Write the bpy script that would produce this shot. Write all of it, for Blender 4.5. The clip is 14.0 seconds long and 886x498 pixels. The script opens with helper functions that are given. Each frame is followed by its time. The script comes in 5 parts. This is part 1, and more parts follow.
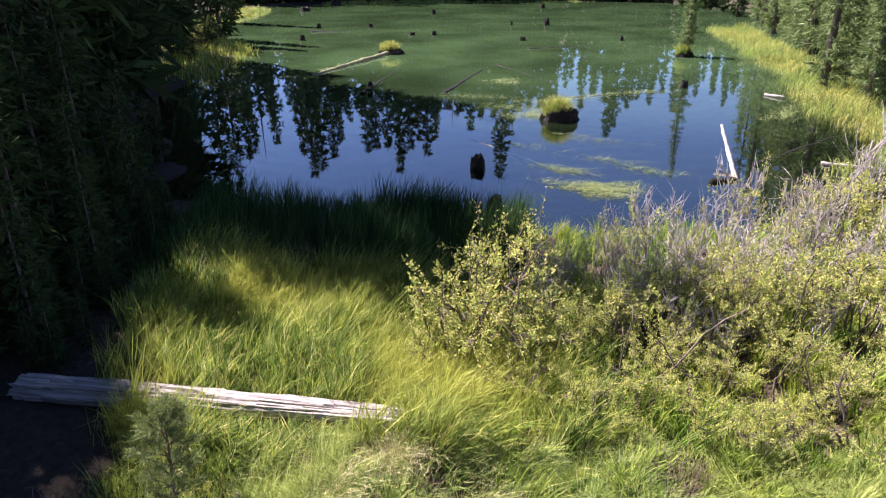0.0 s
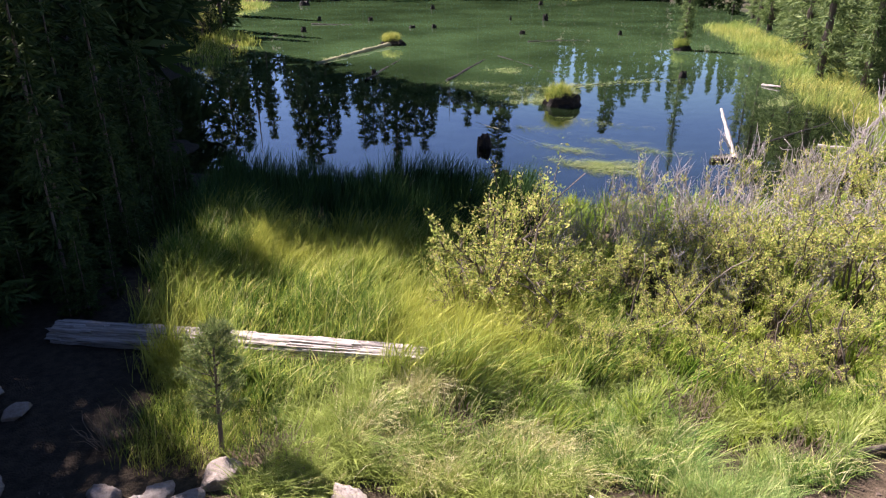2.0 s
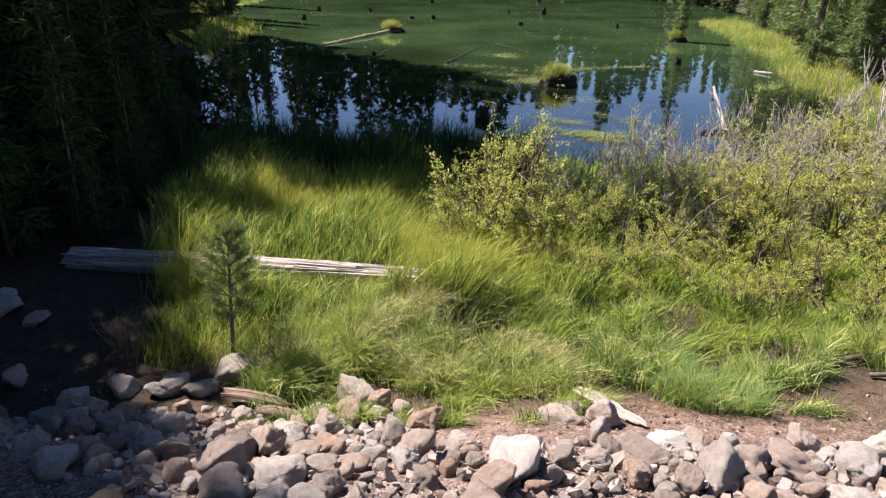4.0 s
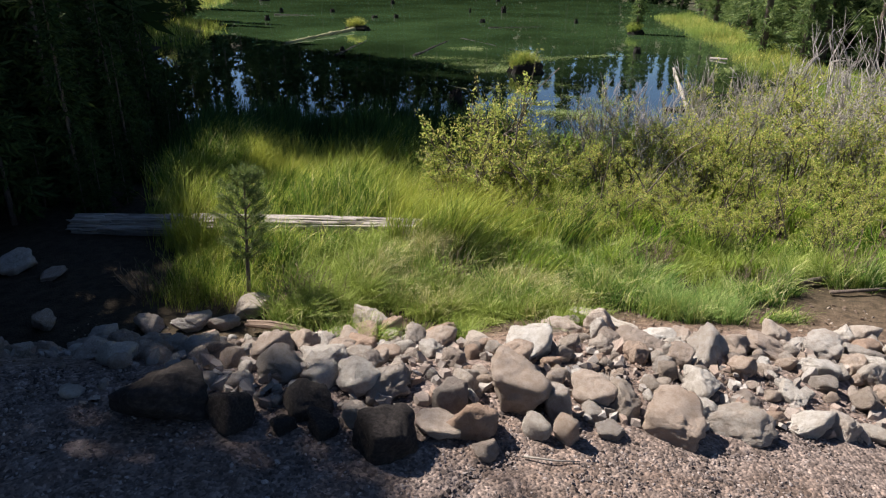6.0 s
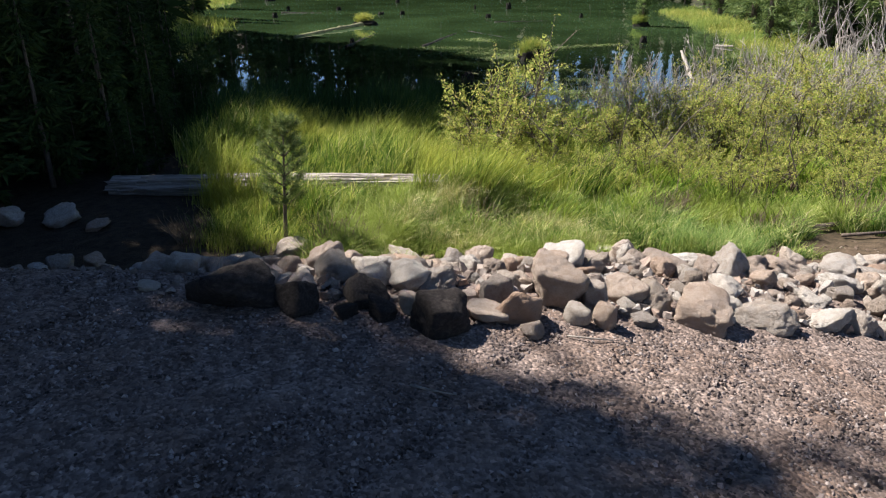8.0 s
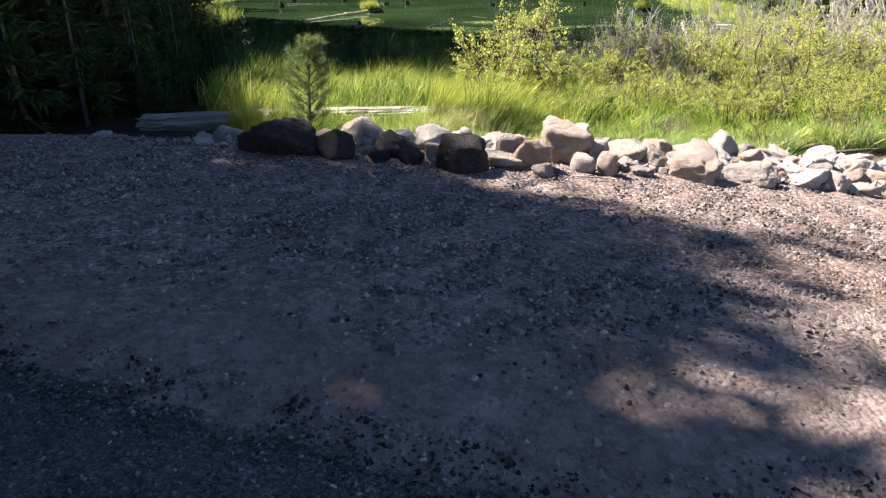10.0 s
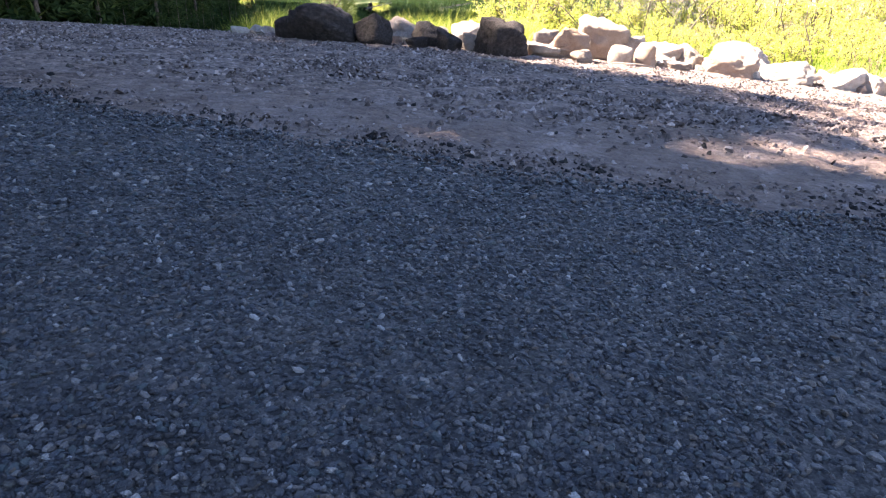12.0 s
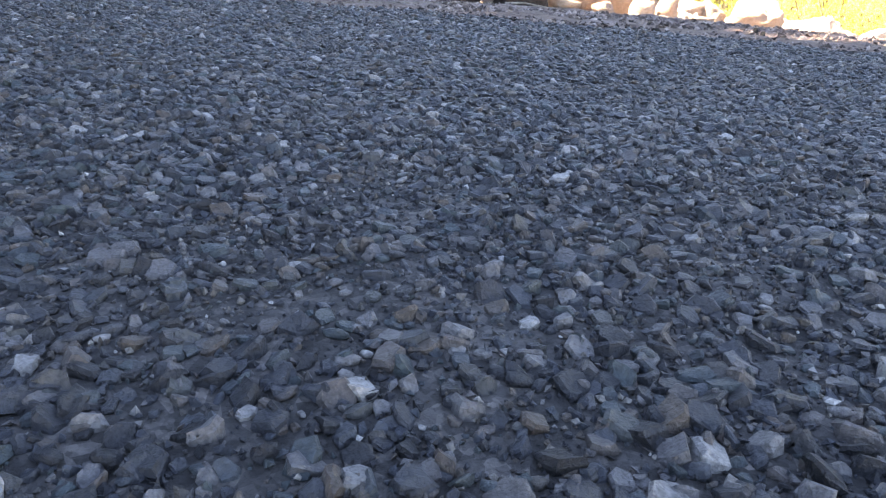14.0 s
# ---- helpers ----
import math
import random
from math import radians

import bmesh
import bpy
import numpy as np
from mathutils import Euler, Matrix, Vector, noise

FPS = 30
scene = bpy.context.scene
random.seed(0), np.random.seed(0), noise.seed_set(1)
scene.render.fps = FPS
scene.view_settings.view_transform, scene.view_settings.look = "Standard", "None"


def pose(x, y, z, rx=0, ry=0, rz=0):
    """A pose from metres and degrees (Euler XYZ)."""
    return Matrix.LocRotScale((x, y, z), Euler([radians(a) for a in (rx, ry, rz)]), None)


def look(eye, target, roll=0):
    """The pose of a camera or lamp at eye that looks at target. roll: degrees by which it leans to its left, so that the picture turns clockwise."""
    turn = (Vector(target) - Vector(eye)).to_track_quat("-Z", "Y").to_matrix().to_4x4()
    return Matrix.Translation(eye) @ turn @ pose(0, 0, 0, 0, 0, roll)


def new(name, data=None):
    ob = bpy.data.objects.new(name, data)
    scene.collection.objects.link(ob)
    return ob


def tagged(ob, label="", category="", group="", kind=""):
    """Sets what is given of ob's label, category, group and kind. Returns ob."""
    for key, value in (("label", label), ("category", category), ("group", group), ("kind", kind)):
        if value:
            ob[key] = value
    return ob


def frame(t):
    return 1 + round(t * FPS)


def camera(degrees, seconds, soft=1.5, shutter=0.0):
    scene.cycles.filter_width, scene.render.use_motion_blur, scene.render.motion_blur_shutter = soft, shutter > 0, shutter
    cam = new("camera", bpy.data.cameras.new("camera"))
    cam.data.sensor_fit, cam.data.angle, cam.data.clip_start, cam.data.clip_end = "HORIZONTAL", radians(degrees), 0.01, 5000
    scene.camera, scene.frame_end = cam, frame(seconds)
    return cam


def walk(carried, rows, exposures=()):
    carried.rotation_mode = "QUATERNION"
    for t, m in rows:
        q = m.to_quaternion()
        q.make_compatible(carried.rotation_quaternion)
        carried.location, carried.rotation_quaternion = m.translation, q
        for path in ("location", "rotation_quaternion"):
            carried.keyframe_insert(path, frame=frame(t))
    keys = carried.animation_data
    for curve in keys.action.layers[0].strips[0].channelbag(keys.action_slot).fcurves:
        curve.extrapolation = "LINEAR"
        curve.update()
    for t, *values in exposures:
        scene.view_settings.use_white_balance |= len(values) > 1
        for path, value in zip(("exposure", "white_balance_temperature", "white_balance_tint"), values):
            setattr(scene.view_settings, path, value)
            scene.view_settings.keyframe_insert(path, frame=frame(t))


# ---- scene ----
cam = camera(66.0, 14.0, 1.2)
# seconds, place, heading, pitch and lean of the flying camera as it backs away and lands
PATH = [
    (0.0, 1.748, 3.950, 4.034, -0.25, -23.03, -0.64),
    (0.5, 1.795, 3.722, 3.919, 0.06, -22.88, 0.28),
    (1.0, 1.592, 3.504, 3.854, -0.59, -22.98, 0.72),
    (1.5, 1.407, 3.392, 3.798, -0.92, -23.15, 0.29),
    (2.0, 1.395, 3.328, 3.640, -0.83, -23.03, 0.03),
    (2.5, 1.431, 3.141, 3.486, -0.10, -22.83, 0.39),
    (3.0, 1.401, 2.886, 3.286, 0.61, -22.76, 0.76),
    (3.5, 1.394, 2.725, 3.081, -0.08, -22.80, 0.74),
    (3.7, 1.367, 2.674, 3.032, -0.67, -22.94, 0.90),
    (5.8, 0.979, 1.868, 2.567, -3.87, -22.43, 0.52),
    (6.0, 0.900, 1.796, 2.528, -4.50, -22.45, 0.42),
    (6.5, 0.803, 1.677, 2.404, -4.53, -22.54, 0.16),
    (7.0, 0.743, 1.579, 2.267, -4.22, -22.52, 0.10),
    (7.2, 0.713, 1.510, 2.223, -4.13, -22.44, 0.01),
    (9.3, 0.396, 0.717, 1.603, -4.28, -22.14, -0.44),
    (9.5, 0.387, 0.610, 1.501, -4.16, -22.14, -0.56),
    (10.0, 0.368, 0.293, 1.284, -3.85, -22.10, -0.48),
    (10.5, 0.315, 0.083, 1.084, -3.60, -22.40, -0.28),
    (11.0, 0.243, 0.063, 0.851, -3.59, -22.48, 0.00),
    (11.5, 0.195, 0.083, 0.655, -3.44, -22.23, 0.09),
    (12.0, 0.108, 0.023, 0.525, -3.59, -22.10, 0.16),
    (12.5, 0.049, -0.045, 0.342, -2.86, -21.67, 0.00),
    (13.0, 0.009, -0.020, 0.142, -2.96, -21.04, -0.62),
    (13.5, -0.001, -0.001, 0.140, -3.21, -21.34, -0.37),
    (14.0, 0.000, 0.000, 0.140, -3.14, -21.21, -0.47),
]
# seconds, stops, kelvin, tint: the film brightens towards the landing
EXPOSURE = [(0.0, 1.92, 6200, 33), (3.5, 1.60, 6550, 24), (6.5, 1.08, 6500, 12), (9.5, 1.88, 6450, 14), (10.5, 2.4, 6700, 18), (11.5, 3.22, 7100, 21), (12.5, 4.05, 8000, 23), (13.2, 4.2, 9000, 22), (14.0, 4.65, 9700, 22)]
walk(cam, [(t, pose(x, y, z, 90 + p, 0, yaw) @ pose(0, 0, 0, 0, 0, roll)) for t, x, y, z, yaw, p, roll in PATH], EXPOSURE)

# ---- daylight: sun from the left and a little ahead, high ----
SUN_EL, SUN_AZ = radians(50), math.atan2(-0.83, 0.56)      # azimuth clockwise from +y
sun_way = Vector((math.sin(SUN_AZ) * math.cos(SUN_EL), math.cos(SUN_AZ) * math.cos(SUN_EL), math.sin(SUN_EL)))
world = bpy.data.worlds.new("sky")
scene.world = world
world.use_nodes = True
wn = world.node_tree
sky = wn.nodes.new("ShaderNodeTexSky")
sky.sky_type, sky.sun_disc = "NISHITA", False
sky.sun_elevation, sky.sun_rotation = SUN_EL, SUN_AZ
sky.altitude, sky.air_density, sky.dust_density, sky.ozone_density = 2500, 1.0, 0.05, 1.8
deep = wn.nodes.new("ShaderNodeHueSaturation")
deep.inputs["Saturation"].default_value = 1.08
wn.links.new(sky.outputs[0], deep.inputs["Color"])
wn.links.new(deep.outputs[0], wn.nodes["Background"].inputs[0])
wn.nodes["Background"].inputs[1].default_value = 0.05
sun = new("sun", bpy.data.lights.new("sun", "SUN"))
sun.data.energy, sun.data.angle, sun.data.color = 5.0, radians(0.53), (1.0, 0.95, 0.86)
sun.matrix_world = look(sun_way * 60, (0, 0, 0))

# ---- materials ----
def material(name):
    m = bpy.data.materials.new(name)
    m.use_nodes = True
    nt = m.node_tree
    return m, nt, nt.nodes["Principled BSDF"]


def add(nt, kind, **inputs):
    n = nt.nodes.new("ShaderNode" + kind)
    for key, value in inputs.items():
        n.inputs[key.replace("_", " ")].default_value = value
    return n


def ramp(nt, fac, *stops):
    n = nt.nodes.new("ShaderNodeValToRGB")
    e = n.color_ramp.elements
    while len(e) < len(stops):
        e.new(0.5)
    for el, (p, c) in zip(e, stops):
        el.position, el.color = p, (*c, 1)
    nt.links.new(fac, n.inputs[0])
    return n.outputs[0]


def noise_of(nt, scale, detail=4.0, rough=0.6, vector=None):
    n = add(nt, "TexNoise", Scale=scale, Detail=detail, Roughness=rough)
    nt.links.new(vector or world_place(nt), n.inputs["Vector"])
    return n.outputs["Fac"]


def world_place(nt):
    for n in nt.nodes:
        if n.bl_idname == "ShaderNodeNewGeometry":
            return n.outputs["Position"]
    return nt.nodes.new("ShaderNodeNewGeometry").outputs["Position"]


def object_place(nt):
    return nt.nodes.new("ShaderNodeTexCoord").outputs["Object"]


def mixed(nt, fac, a, b, how="MIX"):
    n = nt.nodes.new("ShaderNodeMix")
    n.data_type, n.blend_type = "RGBA", how
    for sock, v in ((n.inputs[0], fac), (n.inputs[6], a), (n.inputs[7], b)):
        if isinstance(v, bpy.types.NodeSocket):
            nt.links.new(v, sock)
        elif isinstance(v, (int, float)):
            sock.default_value = v
        else:
            sock.default_value = (*v, 1)
    return n.outputs[2]


def bumped(nt, bsdf, height, strength, distance):
    b = add(nt, "Bump", Strength=strength, Distance=distance)
    nt.links.new(height, b.inputs["Height"])
    nt.links.new(b.outputs[0], bsdf.inputs["Normal"])


def rough_stuff(name, stops, scale, bump, dist, rough=0.9, fine=None, vector=False):
    """An earthy or stony surface: a colour ramp over noise, a second scale of stain, and relief."""
    m, nt, b = material(name)
    v = object_place(nt) if vector else world_place(nt)
    n1 = noise_of(nt, scale, 6, 0.65, v)
    n2 = noise_of(nt, scale * 0.17, 3, 0.5, v)
    c = ramp(nt, n1, *stops)
    c = mixed(nt, ramp(nt, n2, (0.35, (0, 0, 0)), (0.7, (0.5, 0.5, 0.5))), c, stops[0][1])
    nt.links.new(c, b.inputs["Base Color"])
    b.inputs["Roughness"].default_value = rough
    b.inputs["Specular IOR Level"].default_value = 0.25
    bumped(nt, b, noise_of(nt, fine or scale * 4, 5, 0.7, v), bump, dist)
    return m


def leafy(name, stops, patch=None, patch_scale=0.5, shine=0.35, rough=0.55, gloss=0.18):
    """Leaves and blades: each island its own shade, patches over the ground, light shining through."""
    m, nt, b = material(name)
    g = nt.nodes.new("ShaderNodeNewGeometry")
    c = ramp(nt, g.outputs["Random Per Island"], *stops)
    if patch:
        c = mixed(nt, 0.75, c, ramp(nt, noise_of(nt, 5.0, 3, 0.6, g.outputs["Position"]), (0.38, (0.30, 0.42, 0.30)), (0.5, (0.9, 0.9, 0.9)), (0.62, (1.4, 1.3, 1.1))), "MULTIPLY")
        n = noise_of(nt, patch_scale, 3, 0.55, g.outputs["Position"])
        c = mixed(nt, ramp(nt, n, (0.42, (0, 0, 0)), (0.62, (0.85, 0.85, 0.85))), c, patch)
    nt.links.new(c, b.inputs["Base Color"])
    b.inputs["Roughness"].default_value = rough
    b.inputs["Specular IOR Level"].default_value = gloss
    t = nt.nodes.new("ShaderNodeBsdfTranslucent")
    nt.links.new(c, t.inputs["Color"])
    mix = nt.nodes.new("ShaderNodeMixShader")
    mix.inputs[0].default_value = shine
    nt.links.new(b.outputs[0], mix.inputs[1])
    nt.links.new(t.outputs[0], mix.inputs[2])
    nt.links.new(mix.outputs[0], nt.nodes["Material Output"].inputs["Surface"])
    return m


def pebbles(nt, p, scale, low, high):
    """Small stones side by side: a shade for each and a height that falls off to its rim."""
    cell = add(nt, "TexVoronoi", Scale=scale, Randomness=1.0)
    nt.links.new(p, cell.inputs["Vector"])
    grey = nt.nodes.new("ShaderNodeSeparateColor")
    nt.links.new(cell.outputs["Color"], grey.inputs[0])
    shade = ramp(nt, grey.outputs[0], (0.0, (low, low, low)), (0.6, (0.95, 0.95, 0.95)), (0.9, (high, high * 0.98, high * 0.95)), (1.0, (high * 1.35, high * 1.3, high * 1.25)))
    return shade, ramp(nt, cell.outputs["Distance"], (0.0, (1, 1, 1)), (0.75, (0, 0, 0)))


def ground_material():
    """Dry dirt on the shoulder, humus under the marsh, green-brown silt on the pond bed, by height. Shade is put into
    the near bed and the bank floor.
    """
    m, nt, b = material("ground_soil")
    p = world_place(nt)
    sep = nt.nodes.new("ShaderNodeSeparateXYZ")
    nt.links.new(p, sep.inputs[0])
    n1 = noise_of(nt, 9.0, 7, 0.7, p)
    n2 = noise_of(nt, 1.3, 4, 0.6, p)
    dirt = ramp(nt, n1, (0.3, (0.122, 0.091, 0.079)), (0.5, (0.212, 0.164, 0.144)), (0.72, (0.336, 0.27, 0.244)))
    dirt = mixed(nt, ramp(nt, n2, (0.4, (0, 0, 0)), (0.65, (0.6, 0.6, 0.6))), dirt, (0.15, 0.10, 0.075))
    bank = add(nt, "MapRange", From_Min=6.4, From_Max=7.8)
    nt.links.new(sep.outputs[1], bank.inputs[0])
    dirt = mixed(nt, bank.outputs[0], dirt, ramp(nt, n1, (0.3, (0.09, 0.058, 0.04)), (0.5, (0.18, 0.12, 0.088)), (0.72, (0.30, 0.225, 0.175))))
    shade, hump = pebbles(nt, p, 48.0, 0.36, 1.4)
    dusty = add(nt, "MapRange", From_Min=2.3, From_Max=3.4, To_Min=0.25, To_Max=0.8)
    nt.links.new(sep.outputs[1], dusty.inputs[0])
    dirt = mixed(nt, dusty.outputs[0], dirt, shade, "MULTIPLY")
    humus = ramp(nt, n1, (0.35, (0.04, 0.032, 0.02)), (0.7, (0.12, 0.088, 0.058)))
    far_bed = ramp(nt, n2, (0.3, (0.17, 0.22, 0.095)), (0.55, (0.27, 0.33, 0.14)), (0.75, (0.42, 0.44, 0.23)))
    # tree shade over the near water, put into a darker bed by distance
    near_bed_shade = ramp(nt, n2, (0.3, (0.022, 0.026, 0.018)), (0.75, (0.06, 0.062, 0.04)))
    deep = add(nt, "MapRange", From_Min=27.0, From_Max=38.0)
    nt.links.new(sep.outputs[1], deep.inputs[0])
    silt = mixed(nt, deep.outputs[0], near_bed_shade, far_bed)
    low = add(nt, "MapRange", From_Min=-0.93, From_Max=-0.72)
    nt.links.new(sep.outputs[2], low.inputs[0])
    c = mixed(nt, low.outputs[0], humus, dirt)
    wood = add(nt, "MapRange", From_Min=13.0, From_Max=17.0)
    nt.links.new(sep.outputs[1], wood.inputs[0])
    c = mixed(nt, wood.outputs[0], c, ramp(nt, n1, (0.35, (0.03, 0.03, 0.018)), (0.7, (0.085, 0.075, 0.045))))
    # shade under the bank stand, put into the soil as a dark litter colour
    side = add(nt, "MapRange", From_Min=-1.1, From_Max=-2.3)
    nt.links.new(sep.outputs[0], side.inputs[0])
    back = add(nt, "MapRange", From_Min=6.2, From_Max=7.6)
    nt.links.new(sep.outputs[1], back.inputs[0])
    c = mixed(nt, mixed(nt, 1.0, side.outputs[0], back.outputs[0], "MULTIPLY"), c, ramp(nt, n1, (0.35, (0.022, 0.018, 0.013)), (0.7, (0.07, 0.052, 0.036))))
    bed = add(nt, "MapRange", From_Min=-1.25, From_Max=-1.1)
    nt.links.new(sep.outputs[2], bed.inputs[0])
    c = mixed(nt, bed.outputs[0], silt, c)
    nt.links.new(c, b.inputs["Base Color"])
    b.inputs["Roughness"].default_value = 0.95
    b.inputs["Specular IOR Level"].default_value = 0.15
    bumped(nt, b, mixed(nt, 0.45, hump, noise_of(nt, 60.0, 6, 0.75, p)), 1.0, 0.018)
    return m


def binder_material():
    """Dusty bitumen with the finest chippings of the seal bedded in it."""
    m, nt, b = material("asphalt_binder")
    p = world_place(nt)
    n = noise_of(nt, 7.0, 5, 0.65, p)
    base = ramp(nt, n, (0.32, (0.032, 0.030, 0.030)), (0.5, (0.062, 0.058, 0.057)), (0.7, (0.11, 0.10, 0.095)))
    shade, hump = pebbles(nt, p, 120.0, 0.16, 1.6)
    fine, _ = pebbles(nt, p, 420.0, 0.3, 1.5)
    base = mixed(nt, 0.8, mixed(nt, 0.6, base, fine, "MULTIPLY"), shade, "MULTIPLY")
    nt.links.new(base, b.inputs["Base Color"])
    b.inputs["Roughness"].default_value = 0.85
    bumped(nt, b, mixed(nt, 0.4, hump, noise_of(nt, 500.0, 4, 0.7, p)), 0.9, 0.006)
    return m


def water_material():
    m, nt, b = material("pond_water")
    p = world_place(nt)
    nt.nodes.remove(b)
    fres = add(nt, "Fresnel", IOR=1.95)
    gloss = add(nt, "BsdfGlossy", Roughness=0.0)
    gloss.inputs["Color"].default_value = (0.96, 0.98, 1, 1)
    wave = add(nt, "Bump", Strength=0.03, Distance=0.02)
    nt.links.new(noise_of(nt, 1.6, 2, 0.5, p), wave.inputs["Height"])
    nt.links.new(wave.outputs[0], gloss.inputs["Normal"])
    clear = nt.nodes.new("ShaderNodeBsdfTransparent")
    clear.inputs[0].default_value = (0.62, 0.72, 0.56, 1)
    silt = nt.nodes.new("ShaderNodeBsdfDiffuse")
    silt.inputs[0].default_value = (0.068, 0.125, 0.050, 1)
    body = nt.nodes.new("ShaderNodeMixShader")
    sep = nt.nodes.new("ShaderNodeSeparateXYZ")
    nt.links.new(p, sep.inputs[0])
    # sunlit green far off and shade nearby, put into the body mix by distance
    sun_green = add(nt, "MapRange", From_Min=24.0, From_Max=42.0, To_Min=0.04, To_Max=0.85)
    nt.links.new(sep.outputs[1], sun_green.inputs[0])
    cloud = ramp(nt, noise_of(nt, 0.16, 5, 0.6, p), (0.35, (0.45, 0.45, 0.45)), (0.65, (1, 1, 1)))
    nt.links.new(mixed(nt, 1.0, sun_green.outputs[0], cloud, "MULTIPLY"), body.inputs[0])
    nt.links.new(clear.outputs[0], body.inputs[1])
    nt.links.new(silt.outputs[0], body.inputs[2])
    mix = nt.nodes.new("ShaderNodeMixShader")
    nt.links.new(fres.outputs[0], mix.inputs[0])
    nt.links.new(body.outputs[0], mix.inputs[1])
    nt.links.new(gloss.outputs[0], mix.inputs[2])
    nt.links.new(mix.outputs[0], nt.nodes["Material Output"].inputs["Surface"])
    return m


def wood_material(name, dark, light, along="x", rough=0.85):
    m, nt, b = material(name)
    tc = object_place(nt)
    mp = nt.nodes.new("ShaderNodeMapping")
    mp.inputs["Scale"].default_value = {"x": (0.6, 14, 14), "z": (14, 14, 0.6)}[along]
    nt.links.new(tc, mp.inputs[0])
    n = noise_of(nt, 3.0, 7, 0.7, mp.outputs[0])
    c = ramp(nt, n, (0.33, dark), (0.5, tuple((a + d) / 2 for a, d in zip(dark, light))), (0.66, light))
    c = mixed(nt, ramp(nt, noise_of(nt, 1.5, 4, 0.6, tc), (0.45, (0, 0, 0)), (0.7, (0.6, 0.6, 0.6))), c, tuple(v * 0.6 for v in light))
    nt.links.new(c, b.inputs["Base Color"])
    b.inputs["Roughness"].default_value = rough
    b.inputs["Specular IOR Level"].default_value = 0.2
    bumped(nt, b, n, 0.8, 0.012)
    return m


def rock_material():
    """Volcanic field stones: pale grey, buff and rusty by stone, finely pitted, with earth on some flanks."""
    m, nt, b = material("field_stone")
    tc = object_place(nt)
    info = nt.nodes.new("ShaderNodeObjectInfo")
    base = ramp(nt, info.outputs["Random"], (0.0, (0.327, 0.273, 0.234)), (0.14, (0.545, 0.496, 0.452)), (0.30, (0.447, 0.322, 0.251)), (0.46, (0.654, 0.610, 0.567)),
                (0.60, (0.305, 0.267, 0.245)), (0.74, (0.534, 0.425, 0.354)), (0.88, (0.480, 0.441, 0.414)), (1.0, (0.760, 0.730, 0.698)))
    speck = ramp(nt, noise_of(nt, 60.0, 5, 0.75, tc), (0.34, (0.42, 0.39, 0.37)), (0.47, (0.92, 0.91, 0.90)), (0.72, (1.06, 1.04, 1.0)))
    c = mixed(nt, 0.6, base, speck, "MULTIPLY")
    blotch = ramp(nt, noise_of(nt, 5.0, 5, 0.65, tc), (0.40, (0.72, 0.66, 0.60)), (0.58, (1.0, 1.0, 1.0)))
    c = mixed(nt, 0.65, c, blotch, "MULTIPLY")
    stain = ramp(nt, noise_of(nt, 2.6, 5, 0.6, tc), (0.56, (0, 0, 0)), (0.74, (0.6, 0.6, 0.6)))
    c = mixed(nt, stain, c, (0.24, 0.17, 0.125))
    nt.links.new(c, b.inputs["Base Color"])
    b.inputs["Roughness"].default_value = 0.92
    b.inputs["Specular IOR Level"].default_value = 0.15
    bumped(nt, b, noise_of(nt, 12.0, 12, 0.80, tc), 1.0, 0.042)
    return m


def chip_material(name, stops, single=False, shine=0.85):
    m, nt, b = material(name)
    g = nt.nodes.new("ShaderNodeNewGeometry")
    pick = nt.nodes.new("ShaderNodeObjectInfo").outputs["Random"] if single else g.outputs["Random Per Island"]
    c = ramp(nt, pick, *stops)
    c = mixed(nt, 0.7, c, ramp(nt, noise_of(nt, 420.0, 4, 0.7, g.outputs["Position"]), (0.35, (0.30, 0.30, 0.30)), (0.65, (1.25, 1.25, 1.25))), "MULTIPLY")
    dust = ramp(nt, noise_of(nt, 11.0, 4, 0.6, g.outputs["Position"]), (0.50, (0, 0, 0)), (0.72, (0.34, 0.34, 0.34)))
    c = mixed(nt, dust, c, (0.10, 0.085, 0.075))
    nt.links.new(c, b.inputs["Base Color"])
    b.inputs["Roughness"].default_value = shine
    b.inputs["Specular IOR Level"].default_value = 0.5 if shine < 0.6 else 0.22
    bumped(nt, b, noise_of(nt, 700.0, 4, 0.65, g.outputs["Position"]), 0.7, 0.003)
    return m


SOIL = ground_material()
WATER_M = water_material()
ROCK = rock_material()
# dark brown boulders, with the tree shade on them put into the colour too
SHADED_ROCK = rough_stuff("shaded_basalt", ((0.3, (0.017, 0.014, 0.013)), (0.5, (0.036, 0.029, 0.027)), (0.72, (0.085, 0.068, 0.06))), 16.0, 0.8, 0.03, 0.9, 24.0, True)
LOG_WOOD = wood_material("weathered_log_wood", (0.06, 0.048, 0.042), (0.56, 0.50, 0.46))
DRY_WOOD = wood_material("bleached_driftwood", (0.13, 0.11, 0.092), (0.48, 0.435, 0.385))
MOSSY = wood_material("mossy_wood", (0.06, 0.06, 0.03), (0.30, 0.29, 0.16))
ROT_WOOD = wood_material("brown_rotten_wood", (0.07, 0.045, 0.032), (0.30, 0.22, 0.17))
WET_WOOD = wood_material("waterlogged_wood", (0.004, 0.0035, 0.003), (0.018, 0.015, 0.012))
BARK = wood_material("conifer_bark", (0.045, 0.035, 0.03), (0.19, 0.15, 0.125), "z")
STEM = wood_material("willow_stem", (0.045, 0.036, 0.028), (0.23, 0.19, 0.15), "z")
BRUSH_WOOD = wood_material("dead_brown_twig", (0.10, 0.072, 0.05), (0.30, 0.23, 0.17), "z")
DEAD_STEM = wood_material("dead_grey_stem", (0.20, 0.172, 0.155), (0.53, 0.485, 0.45), "z")
